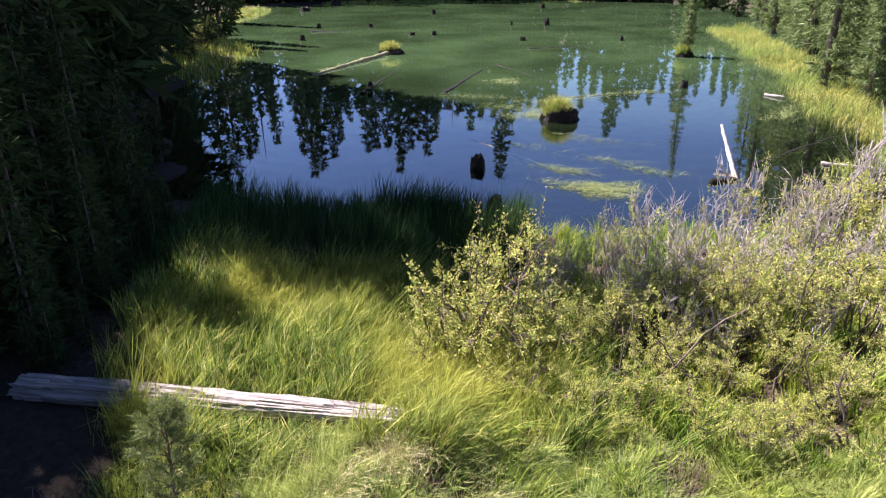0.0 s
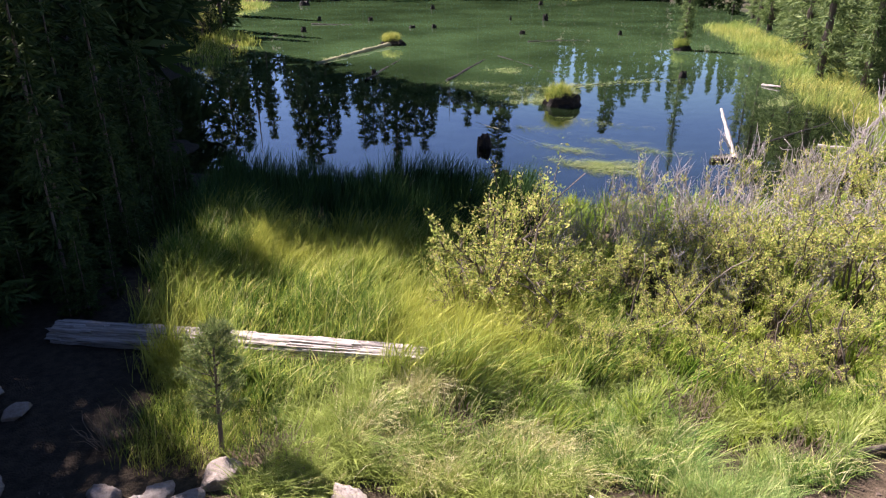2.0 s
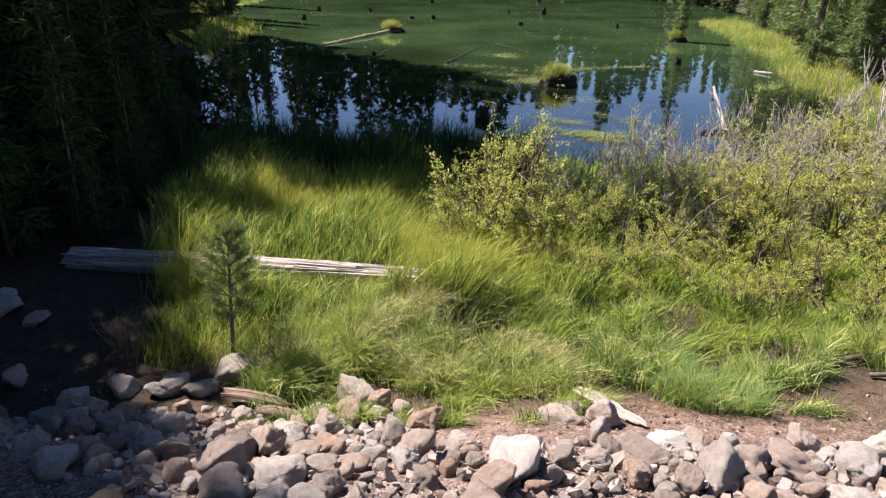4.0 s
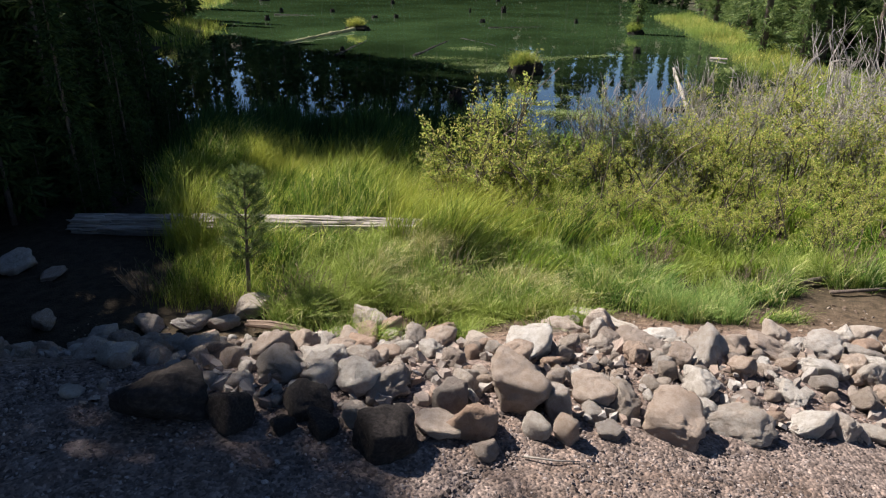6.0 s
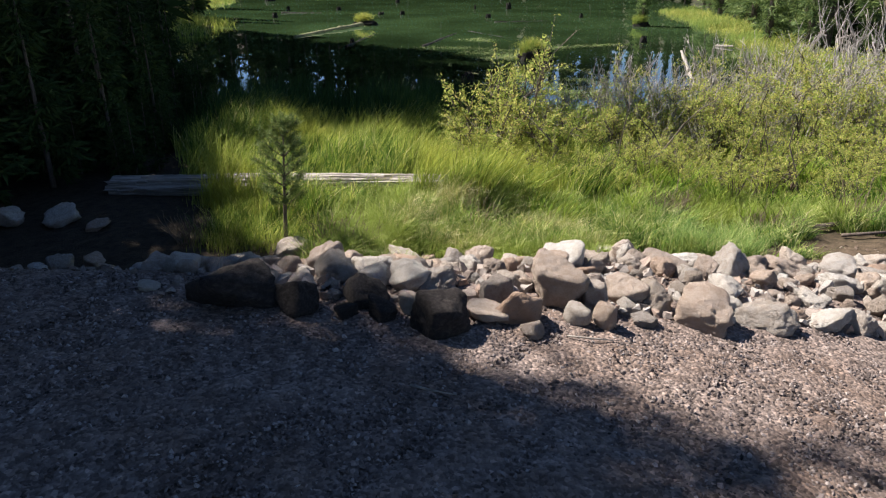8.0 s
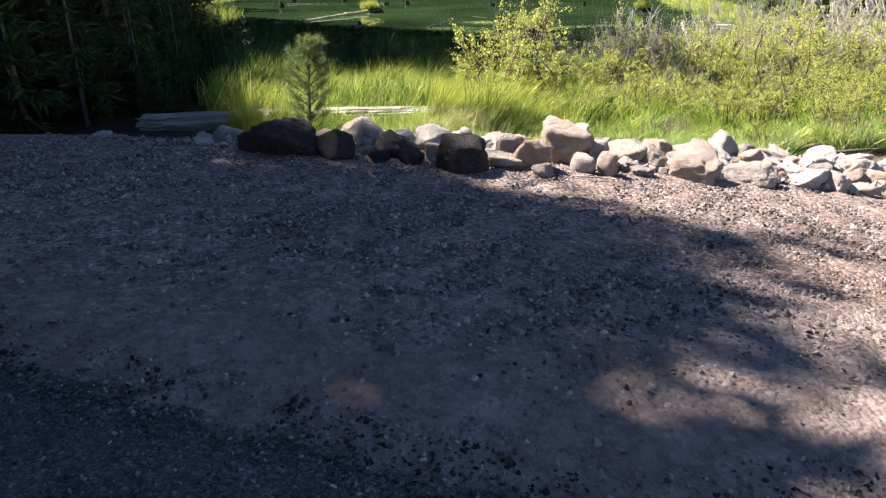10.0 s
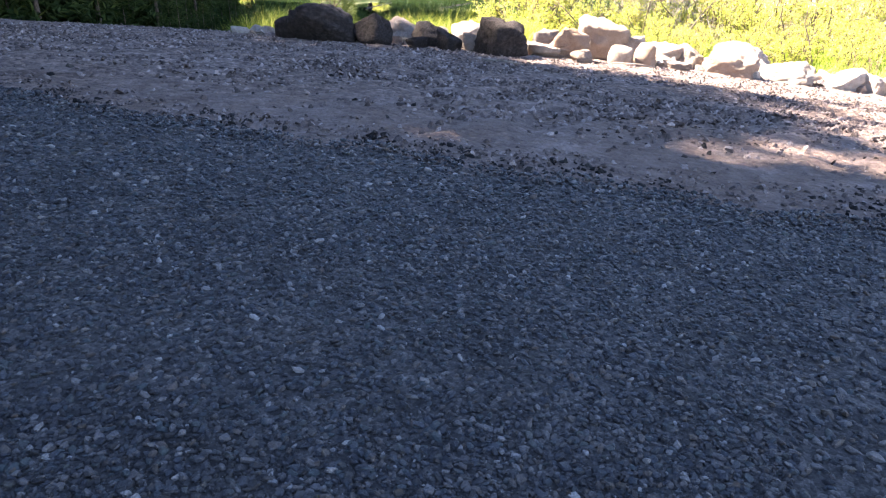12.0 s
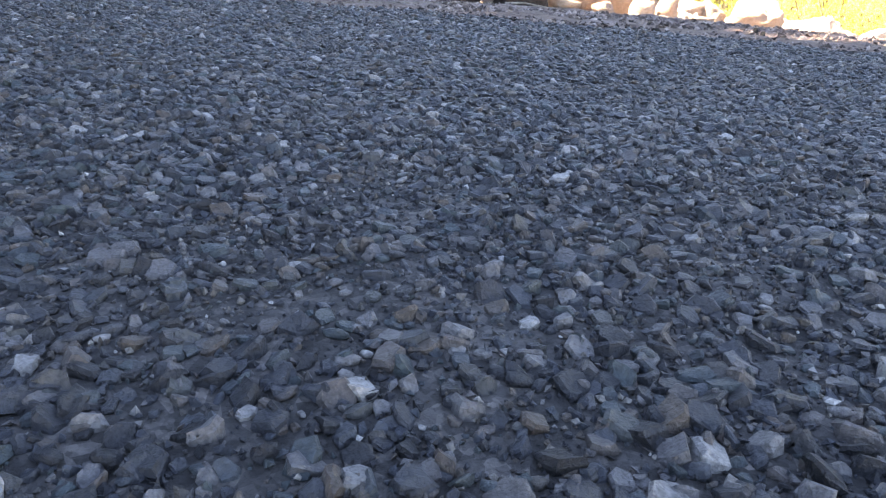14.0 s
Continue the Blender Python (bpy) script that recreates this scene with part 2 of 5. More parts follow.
SEDGE = leafy("sedge_green", ((0.0, (0.042, 0.088, 0.016)), (0.35, (0.13, 0.225, 0.045)), (0.62, (0.28, 0.38, 0.072)), (0.88, (0.49, 0.51, 0.125)), (1.0, (0.76, 0.68, 0.36))), (0.40, 0.42, 0.08), 0.5, 0.32, 0.6, 0.08)
LUSH = leafy("lush_sedge", ((0.0, (0.04, 0.10, 0.014)), (0.4, (0.13, 0.25, 0.035)), (0.75, (0.27, 0.41, 0.06)), (0.95, (0.48, 0.52, 0.12)), (1.0, (0.66, 0.58, 0.28))), (0.36, 0.42, 0.07), 0.7, 0.34, 0.6, 0.08)
STRAW = leafy("straw_grass", ((0.0, (0.20, 0.22, 0.07)), (0.35, (0.42, 0.42, 0.16)), (0.7, (0.66, 0.58, 0.30)), (1.0, (0.80, 0.72, 0.48))), None, 1, 0.3, 0.6, 0.08)
BLUE_GRASS = leafy("blue_green_grass", ((0.0, (0.10, 0.19, 0.05)), (0.4, (0.21, 0.33, 0.09)), (0.8, (0.37, 0.46, 0.15)), (1.0, (0.60, 0.56, 0.28))), None, 1, 0.3, 0.6, 0.08)
# shore plants: the shade at the water's edge is put into this dark green
SHADE_RUSH = leafy("shore_rush", ((0.0, (0.014, 0.04, 0.012)), (0.5, (0.035, 0.085, 0.024)), (1.0, (0.085, 0.15, 0.04))), None, 1, 0.15)
FINE_GRASS = leafy("fine_grass", ((0.0, (0.04, 0.105, 0.022)), (0.4, (0.15, 0.26, 0.055)), (0.75, (0.33, 0.40, 0.10)), (1.0, (0.74, 0.67, 0.40))), (0.32, 0.38, 0.09), 0.8, 0.3, 0.6, 0.1)
FAR_SEDGE = leafy("yellow_sedge", ((0.0, (0.18, 0.25, 0.05)), (0.5, (0.36, 0.39, 0.09)), (1.0, (0.54, 0.47, 0.15))), (0.20, 0.29, 0.06), 0.22, 0.4)
WILLOW = leafy("willow_leaf", ((0.0, (0.19, 0.27, 0.055)), (0.4, (0.37, 0.43, 0.10)), (0.8, (0.54, 0.53, 0.15)), (1.0, (0.64, 0.51, 0.20))), None, 1, 0.47, 0.6, 0.08)
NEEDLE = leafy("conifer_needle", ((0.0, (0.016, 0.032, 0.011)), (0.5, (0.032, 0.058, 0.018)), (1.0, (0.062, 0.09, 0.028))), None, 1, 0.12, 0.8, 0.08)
# lighter copy of the conifer needles, with the sun put into the colour
SUNLIT_NEEDLE = leafy("sunny_needle", ((0.0, (0.05, 0.09, 0.030)), (0.5, (0.115, 0.17, 0.055)), (1.0, (0.24, 0.30, 0.10))), None, 1, 0.3)
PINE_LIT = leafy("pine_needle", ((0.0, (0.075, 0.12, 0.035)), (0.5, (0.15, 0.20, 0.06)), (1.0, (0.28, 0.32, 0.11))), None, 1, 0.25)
WEED = leafy("pond_weed", ((0.0, (0.09, 0.15, 0.03)), (0.6, (0.18, 0.23, 0.07)), (1.0, (0.32, 0.32, 0.16))), None, 1, 0.2)
GRAVEL = chip_material("shoulder_gravel", ((0.0, (0.063, 0.050, 0.046)), (0.4, (0.16, 0.126, 0.116)), (0.8, (0.275, 0.222, 0.205)), (1.0, (0.46, 0.39, 0.36))))
RUBBLE = chip_material("brown_rubble", ((0.0, (0.10, 0.07, 0.05)), (0.5, (0.20, 0.145, 0.11)), (1.0, (0.36, 0.30, 0.25))))
CHIP = chip_material("road_chip", ((0.0, (0.007, 0.008, 0.011)), (0.25, (0.018, 0.021, 0.028)), (0.5, (0.042, 0.049, 0.062)), (0.64, (0.036, 0.055, 0.060)), (0.74, (0.085, 0.064, 0.052)), (0.88, (0.105, 0.102, 0.107)), (0.97, (0.17, 0.16, 0.155)), (1.0, (0.34, 0.33, 0.32))), False, 0.46)
CRUMB = chip_material("asphalt_crumb", ((0.0, (0.007, 0.007, 0.008)), (0.7, (0.024, 0.023, 0.022)), (1.0, (0.07, 0.064, 0.058))))
GRIT = chip_material("road_grit", ((0.0, (0.07, 0.06, 0.055)), (0.6, (0.17, 0.15, 0.135)), (0.93, (0.30, 0.28, 0.25)), (1.0, (0.62, 0.60, 0.57))))
EDGE_RUBBLE = chip_material("edging_rubble", ((0.0, (0.22, 0.18, 0.15)), (0.3, (0.38, 0.34, 0.31)), (0.55, (0.32, 0.22, 0.17)), (0.8, (0.40, 0.36, 0.33)), (1.0, (0.46, 0.42, 0.39))))
CHIP_ONE = chip_material("road_chip_single", ((0.0, (0.018, 0.02, 0.025)), (0.35, (0.045, 0.05, 0.062)), (0.6, (0.055, 0.075, 0.082)), (0.75, (0.10, 0.074, 0.06)), (0.93, (0.12, 0.118, 0.122)), (1.0, (0.22, 0.21, 0.205))), True, 0.48)
ASPHALT = binder_material()

# ---- mesh helpers ----
rng = np.random.default_rng(7)


def mesh_of(name, verts, faces, mat, smooth=False):
    me = bpy.data.meshes.new(name)
    me.from_pydata(np.asarray(verts).tolist() if not isinstance(verts, list) else verts, [], faces.tolist() if isinstance(faces, np.ndarray) else faces)
    me.materials.append(mat)
    if smooth:
        me.polygons.foreach_set("use_smooth", [True] * len(me.polygons))
    me.update()
    return me


def under(ob, parent):
    ob.parent = parent
    return ob


def part(name, me, parent, label=""):
    ob = under(new(name, me), parent)
    if label:
        tagged(ob, label)
    return ob


def tube(points, radii, sides=7):
    """A tapered tube along points; verts and faces."""
    pts = [Vector(p) for p in points]
    vs, fs = [], []
    for i, p in enumerate(pts):
        d = (pts[min(i + 1, len(pts) - 1)] - pts[max(i - 1, 0)]).normalized()
        a = d.orthogonal().normalized()
        b = d.cross(a)
        for k in range(sides):
            t = 2 * math.pi * k / sides
            vs.append(tuple(p + (a * math.cos(t) + b * math.sin(t)) * radii[i]))
    for i in range(len(pts) - 1):
        for k in range(sides):
            k2 = (k + 1) % sides
            fs.append((i * sides + k, i * sides + k2, (i + 1) * sides + k2, (i + 1) * sides + k))
    fs.append(tuple(range(sides))[::-1])
    fs.append(tuple((len(pts) - 1) * sides + k for k in range(sides)))
    return vs, fs


def joined(pieces):
    vs, fs = [], []
    for v, f in pieces:
        o = len(vs)
        vs += list(v)
        fs += [tuple(i + o for i in q) for q in f]
    return vs, fs


def blades(places, heights, widths, lean, spread, segs=3):
    """Curved grass blades at places (n,3): verts and faces as arrays. lean: mean wind drift (x, y); spread: scatter of it."""
    n = len(places)
    ang = rng.uniform(0, 2 * math.pi, n)
    drift = np.array(lean)[None, :] + rng.normal(0, spread, (n, 2))
    side = np.stack([np.cos(ang), np.sin(ang), np.zeros(n)], 1)
    vs = []
    for i in range(segs + 1):
        f = i / segs
        c = places + np.concatenate([drift * f ** 1.8 * heights[:, None], (heights * (f - 0.28 * f ** 3 * np.minimum(1, np.linalg.norm(drift, axis=1))))[:, None]], 1)
        w = (widths * (1 - f) ** 0.7 * 0.5)[:, None]
        if i < segs:
            vs += [c - side * w, c + side * w]
        else:
            vs += [c]
    k = len(vs)
    v = np.stack(vs, 1).reshape(-1, 3)
    base = np.arange(n)[:, None] * k
    fs = []
    for i in range(segs - 1):
        fs += [base + np.array([2 * i, 2 * i + 1, 2 * i + 3]), base + np.array([2 * i, 2 * i + 3, 2 * i + 2])]
    fs.append(base + np.array([2 * segs - 2, 2 * segs - 1, 2 * segs]))
    return v, np.concatenate(fs)


def fast_mesh(name, v, tris, mat):
    me = bpy.data.meshes.new(name)
    me.vertices.add(len(v))
    me.vertices.foreach_set("co", np.ascontiguousarray(v, dtype=np.float32).ravel())
    n = len(tris)
    me.loops.add(n * 3)
    me.loops.foreach_set("vertex_index", np.ascontiguousarray(tris, dtype=np.int32).ravel())
    me.polygons.add(n)
    me.polygons.foreach_set("loop_start", np.arange(0, n * 3, 3, dtype=np.int32))
    me.polygons.foreach_set("use_smooth", np.zeros(n, dtype=bool))
    me.materials.append(mat)
    me.update(calc_edges=True)
    me.validate()
    return me


# ---- the lie of the land ----
WATER = -1.0


def smooth(a, b, x):
    t = np.clip((x - a) / (b - a), 0, 1)
    return t * t * (3 - 2 * t)


def road_height(x, y):
    xc = np.clip(x, -4, 6)
    fall = np.where(xc > 0, -0.06 * xc - 0.012 * xc ** 2, -0.06 * xc)
    yb = np.where(y < 2, 0.035 * np.maximum(y, -6), np.where(y < 3.4, 0.07, 0.07 - 0.02 * (y - 3.4)))
    return fall + np.maximum(yb, -0.4)


def pond(x, y):
    """How far inside the pond: above 0 in the water, about in metres."""
    near = y - (17.6 - 0.35 * np.clip(x - 2, 0, 4) + 0.9 * np.clip(x - 7, 0, 8) + 0.9 * np.clip(-2 - x, 0, 30))
    left = x - np.interp(y, [10, 21, 25, 29, 47, 58, 66, 78, 95], [-4.6, -4.6, -6.6, -9.0, -9.6, -16, -19.4, -16.5, -20])
    right = np.interp(y, [15, 21, 26, 28, 36, 44, 54, 69, 75, 85, 95], [12, 14.2, 14.3, 14.6, 17.3, 19, 21.3, 24, 22.8, 23, 24]) - x
    far = 94 - y - 0.02 * (x - 4) ** 2 * 0.3
    return np.minimum(np.minimum(near, far), np.minimum(left, right))


def ground_height(x, y):
    r = road_height(x, y)
    brow = 5.5 + 0.14 * np.clip(x, 0, 8)
    k = smooth(0, 2.6, y - brow)
    marsh = -0.95 + 0.05 * np.sin(x * 1.7) * np.cos(y * 1.3)
    marsh = marsh + 0.20 * np.exp(-((x - 1.5) / 1.6) ** 2 - ((y - 9.9) / 0.8) ** 2)
    z = r * (1 - k) + np.minimum(marsh, r) * k
    d = pond(x, y)
    z = np.where(y > 8, z - 0.9 * smooth(-0.6, 5, d) - 0.10 * smooth(-1.2, 0.6, d), z)
    away = np.maximum(-d - 9, 0)
    rise = np.where(y > 20, np.minimum(away * 0.22, 14), np.where(x < -6, np.clip(-6 - x, 0, 12) * 0.12, 0))
    return z + rise


def grid(xs, ys):
    X, Y = np.meshgrid(xs, ys)
    v = np.stack([X, Y, ground_height(X, Y)], -1).reshape(-1, 3)
    w = len(xs)
    i = (np.arange(len(ys) - 1)[:, None] * w + np.arange(w - 1)[None]).ravel()
    f = np.concatenate([np.stack([i, i + 1, i + w + 1], 1), np.stack([i, i + w + 1, i + w], 1)])
    return v, f


def steps(*spans):
    out = []
    for a, b, s in spans:
        out.append(np.arange(a, b - 1e-6, s))
    return np.concatenate(out + [[spans[-1][1]]])


xs = steps((-1500, -300, 240), (-300, -60, 30), (-60, -14, 2.5), (-14, -4, 0.5), (-4, 8, 0.12), (8, 26, 0.6), (26, 60, 2.5), (60, 300, 30), (300, 1500, 240))
ys = steps((-1200, -200, 200), (-200, -20, 20), (-20, -2, 1), (-2, 10, 0.12), (10, 30, 0.4), (30, 110, 1.6), (110, 300, 12), (300, 2000, 240))
gv, gf = grid(xs, ys)
near = (gv[:, 0] > -4) & (gv[:, 0] < 8) & (gv[:, 1] > 2.0) & (gv[:, 1] < 10)
gv[near, 2] += rng.normal(0, 0.008, near.sum())
ground = tagged(new("ground", fast_mesh("ground", gv, gf, SOIL)), "bare brown soil, muddy marsh and pond bed reaching to wooded slopes, shade put into its colours", "ground", kind="structure")
for p in ground.data.polygons:
    p.use_smooth = True

wx = steps((-26, 34, 6))
wy = steps((10, 100, 6))
X, Y = np.meshgrid(wx, wy)
wv = np.stack([X, Y, np.full_like(X, WATER)], -1).reshape(-1, 3)
ii = (np.arange(len(wy) - 1)[:, None] * len(wx) + np.arange(len(wx) - 1)[None]).ravel()
wf = np.concatenate([np.stack([ii, ii + 1, ii + len(wx) + 1], 1), np.stack([ii, ii + len(wx) + 1, ii + len(wx)], 1)])
water = tagged(new("water", fast_mesh("water", wv, wf, WATER_M)), "still green pond water mirroring dark conifers and blue sky", "water", kind="structure")

# the chip-sealed road: its edge runs from the far left to the near right
def road_edge(x):
    run = np.interp(x, [-40, -1.2, -0.56, 0.04, 0.3, 0.6, 0.95, 1.45, 1.7, 40], [18.8, 2.5, 2.15, 1.96, 1.79, 1.78, 1.56, 1.62, 1.68, 1.9])
    return run + 0.025 * np.sin(x * 9) + 0.02 * np.sin(x * 23 + 1)


rx = steps((-40, -4, 3), (-4, 5, 0.08), (5, 40, 3))
rt = np.linspace(0, 1, 50) ** 1.5
RX, RT = np.meshgrid(rx, rt)
RY = road_edge(RX) * (1 - RT) + (-7.0 - 0.1 * RX) * RT
rv = np.stack([RX, RY, road_height(RX, RY) + 0.012 * smooth(0, 0.02, RT) - 0.004], -1).reshape(-1, 3)
ii = (np.arange(len(rt) - 1)[:, None] * len(rx) + np.arange(len(rx) - 1)[None]).ravel()
rf = np.concatenate([np.stack([ii, ii + len(rx) + 1, ii + 1], 1), np.stack([ii, ii + len(rx), ii + len(rx) + 1], 1)])
road = tagged(new("road", fast_mesh("road", rv, rf, ASPHALT)), "worn dark chip-sealed road surface with a crumbling edge", "road", kind="structure")

# ---- field stones ----
def blocky(ways, seed, faces, crisp):
    """How far a rounded block reaches along unit ways (n,3): many random cutting faces, with softened edges."""
    r = np.random.default_rng(seed)
    n = r.normal(0, 1, (faces, 3))
    n /= np.linalg.norm(n, axis=1)[:, None]
    d = r.uniform(0.32, 0.50, faces)
    n = np.concatenate([n, np.eye(3), -np.eye(3)])
    d = np.concatenate([d, r.uniform(0.42, 0.56, 6)])
    over = np.maximum(ways @ n.T / d[None], 0) ** crisp
    return over.sum(1) ** (-1.0 / crisp)


def stone_mesh(name, seed, faces, detail=3, rough=0.05, mat=None, crisp=12):
    """A field stone: a block with worn edges, broken hollows and a pitted skin."""
    r = np.random.default_rng(seed)
    bm = bmesh.new()
    bmesh.ops.create_icosphere(bm, subdivisions=detail, radius=1)
    ways = np.array([v.co[:] for v in bm.verts])
    reach = blocky(ways, seed, faces, crisp)
    off = Vector(r.uniform(-50, 50, 3))
    for v, k in zip(bm.verts, reach):
        p = Vector(v.co)
        bite = noise.noise(p * 1.9 - off)
        k += rough * (noise.fractal(p * 3.1 + off, 0.42, 2.3, 6) * 0.62 - 1.5 * max(0.0, bite - 0.25))
        v.co = p * k
    for f in bm.faces:
        f.smooth = True
    me = bpy.data.meshes.new(name)
    bm.to_mesh(me)
    bm.free()
    me.materials.append(mat or ROCK)
    return me


STONES = [stone_mesh("rock", 100 + i, 9 + i % 7, 4, 0.085, crisp=34 + (i * 7) % 36) for i in range(20)]
SMALL_STONES = [stone_mesh("rock", 200 + i, 8 + i % 5, 3, 0.06, crisp=30 + (i * 7) % 30) for i in range(12)]


SHADED_STONES = []
for i in range(6):
    SHADED_STONES.append(stone_mesh("rock", 300 + i, 7, 4, 0.075, SHADED_ROCK, 11))


def rock(x, y, size, tall=0.75, sink=0.2, turn=None, kind=None, lift=0.0, dark=False, label="rough buff and grey field stone in the rock edging"):
    r = random.Random(int(x * 977 + y * 7919))
    me = SHADED_STONES[r.randrange(6)] if dark else SMALL_STONES[r.randrange(12)] if size < 0.2 else STONES[r.randrange(len(STONES)) if kind is None else kind]
    ob = new("rock", me)
    z = float(ground_height(np.array(x), np.array(y)))
    ob.location = (x, y, z + size * tall * (0.5 - sink) + lift)
    ob.rotation_euler = (r.uniform(-0.3, 0.3), r.uniform(-0.3, 0.3), r.uniform(0, 6.28) if turn is None else turn)
    ob.scale = (size * r.uniform(0.95, 1.2), size * r.uniform(0.82, 1.02), size * tall * 1.16)
    return tagged(ob, label, "rock", "stones of the rock edging")


EDGE_FRONT = [
    (-0.44, 5.34, 0.56, 0.58), (-0.09, 5.24, 0.31, 0.68), (0.36, 5.38, 0.28, 0.72), (0.46, 5.15, 0.19, 0.8), (0.23, 5.15, 0.15, 0.63), (0.84, 4.99, 0.36, 0.82),
    (0.66, 5.24, 0.22, 0.65), (0.81, 5.59, 0.3, 0.61), (-0.72, 5.51, 0.21, 0.35), (1.13, 5.17, 0.27, 0.45), (1.38, 5.17, 0.31, 0.76), (1.4, 4.96, 0.17, 0.61),
    (1.7, 5.52, 0.4, 0.88), (1.26, 5.42, 0.25, 1.01), (1.35, 5.62, 0.17, 1.1), (1.74, 5.17, 0.16, 1.0), (1.93, 5.14, 0.18, 1.1), (1.93, 5.4, 0.21, 0.97),
    (2.23, 5.57, 0.3, 0.69), (2.16, 5.38, 0.17, 0.5), (2.39, 5.45, 0.25, 0.84), (2.65, 5.27, 0.37, 0.63), (2.22, 5.21, 0.21, 0.35), (3.06, 5.77, 0.3, 0.67),
    (2.92, 5.44, 0.21, 0.84), (3.14, 5.32, 0.41, 0.41),
]
EDGE_RIGHT = [
    (3.37, 5.67, 0.22, 0.35), (3.66, 5.41, 0.3, 0.42), (4.24, 6.18, 0.31, 0.58), (4.15, 5.97, 0.23, 0.61), (3.77, 5.77, 0.23, 0.55), (3.91, 5.36, 0.22, 0.89),
    (4.36, 5.77, 0.26, 0.6), (4.86, 6.57, 0.28, 0.61), (4.15, 5.36, 0.17, 0.68), (3.43, 5.46, 0.16, 0.58), (-1.08, 5.48, 0.14, 0.43), (-4.43, 9.95, 0.45, 0.63),
    (-3.72, 9.86, 0.45, 0.53), (-3.15, 9.5, 0.29, 0.37),
]
EDGE_BACK = [
    (-0.64, 8.47, 0.43, 0.53), (-1.14, 8.22, 0.27, 0.64), (-0.85, 8.17, 0.3, 0.53), (-0.23, 6.01, 0.16, 1.1), (0.05, 6.05, 0.24, 0.95), (0.24, 6.85, 0.26, 0.64),
    (0.62, 8.1, 0.36, 0.68), (0.87, 7.98, 0.23, 0.68), (1.3, 7.41, 0.32, 0.64), (1.58, 6.66, 0.24, 0.61), (1.89, 6.25, 0.46, 0.49), (0.67, 5.59, 0.29, 0.77),
    (0.44, 5.67, 0.22, 0.7), (0.91, 5.7, 0.22, 0.88), (0.41, 6.0, 0.27, 0.54), (0.62, 6.19, 0.21, 0.44), (0.85, 6.24, 0.17, 0.63), (1.39, 5.73, 0.15, 0.79),
    (2.68, 6.92, 0.2, 1.1), (2.44, 7.4, 0.32, 0.41), (2.91, 6.56, 0.4, 0.35), (3.4, 6.38, 0.4, 0.68), (4.05, 6.64, 0.43, 0.35), (4.55, 6.62, 0.34, 0.61),
    (5.08, 6.84, 0.24, 0.66), (-0.73, 7.05, 0.29, 0.53), (2.82, 7.30, 0.27, 0.95), (2.58, 7.62, 0.28, 0.5), (3.44, 6.95, 0.26, 0.35),
]
EDGE_SHADE = [
    (-1.63, 8.22, 0.32, 0.56), (-2.0, 7.98, 0.31, 0.63), (-1.97, 7.48, 0.33, 0.6), (-2.74, 8.34, 0.28, 0.71), (-1.25, 7.15, 0.31, 0.66), (-1.21, 8.14, 0.27, 0.55),
    (-0.74, 7.36, 0.23, 0.71), (-0.62, 6.42, 0.23, 0.7), (-1.32, 6.31, 0.26, 0.66), (-1.01, 6.35, 0.23, 0.7), (-0.91, 7.79, 0.22, 0.57), (-0.01, 6.43, 0.34, 0.7),
    (-0.24, 7.42, 0.14, 0.56), (0.11, 7.2, 0.27, 0.59), (3.15, 6.83, 0.29, 0.45),
]
for row in EDGE_FRONT[:6]:
    rock(*row, dark=True, label="big dark brown basalt boulder on the gravel edge, tree shade put into its colour")
for row in EDGE_FRONT[6:] + EDGE_RIGHT + EDGE_BACK:
    rock(*row)
for row in EDGE_SHADE:
    rock(*row, label="field stone in deep shade beside the gravel")
# smaller stones filling the gaps of the edging
taken = [(r[0], r[1], r[2]) for r in EDGE_FRONT + EDGE_RIGHT + EDGE_BACK + EDGE_SHADE]
gap = random.Random(4)
filled = 0
while filled < 260:
    x = gap.uniform(-2.6, 5.4)
    y = gap.uniform(5.3, 6.6 if x > 1.2 else 7.8) + 0.10 * max(x, 0)
    size = gap.choice((0.09, 0.10, 0.12, 0.14, 0.17, 0.22, 0.26))
    if any((x - a) ** 2 + (y - b) ** 2 < (0.37 * (c + size)) ** 2 for a, b, c in taken):
        continue
    if x < -1.2 and y < 6.4:
        continue
    taken.append((x, y, size))
    filled += 1
    tall = gap.uniform(0.55, 0.95)
    if x > -0.8 or y > 5.9:
        rock(x, y, size, tall, label="small broken stone wedged into the rock edging")


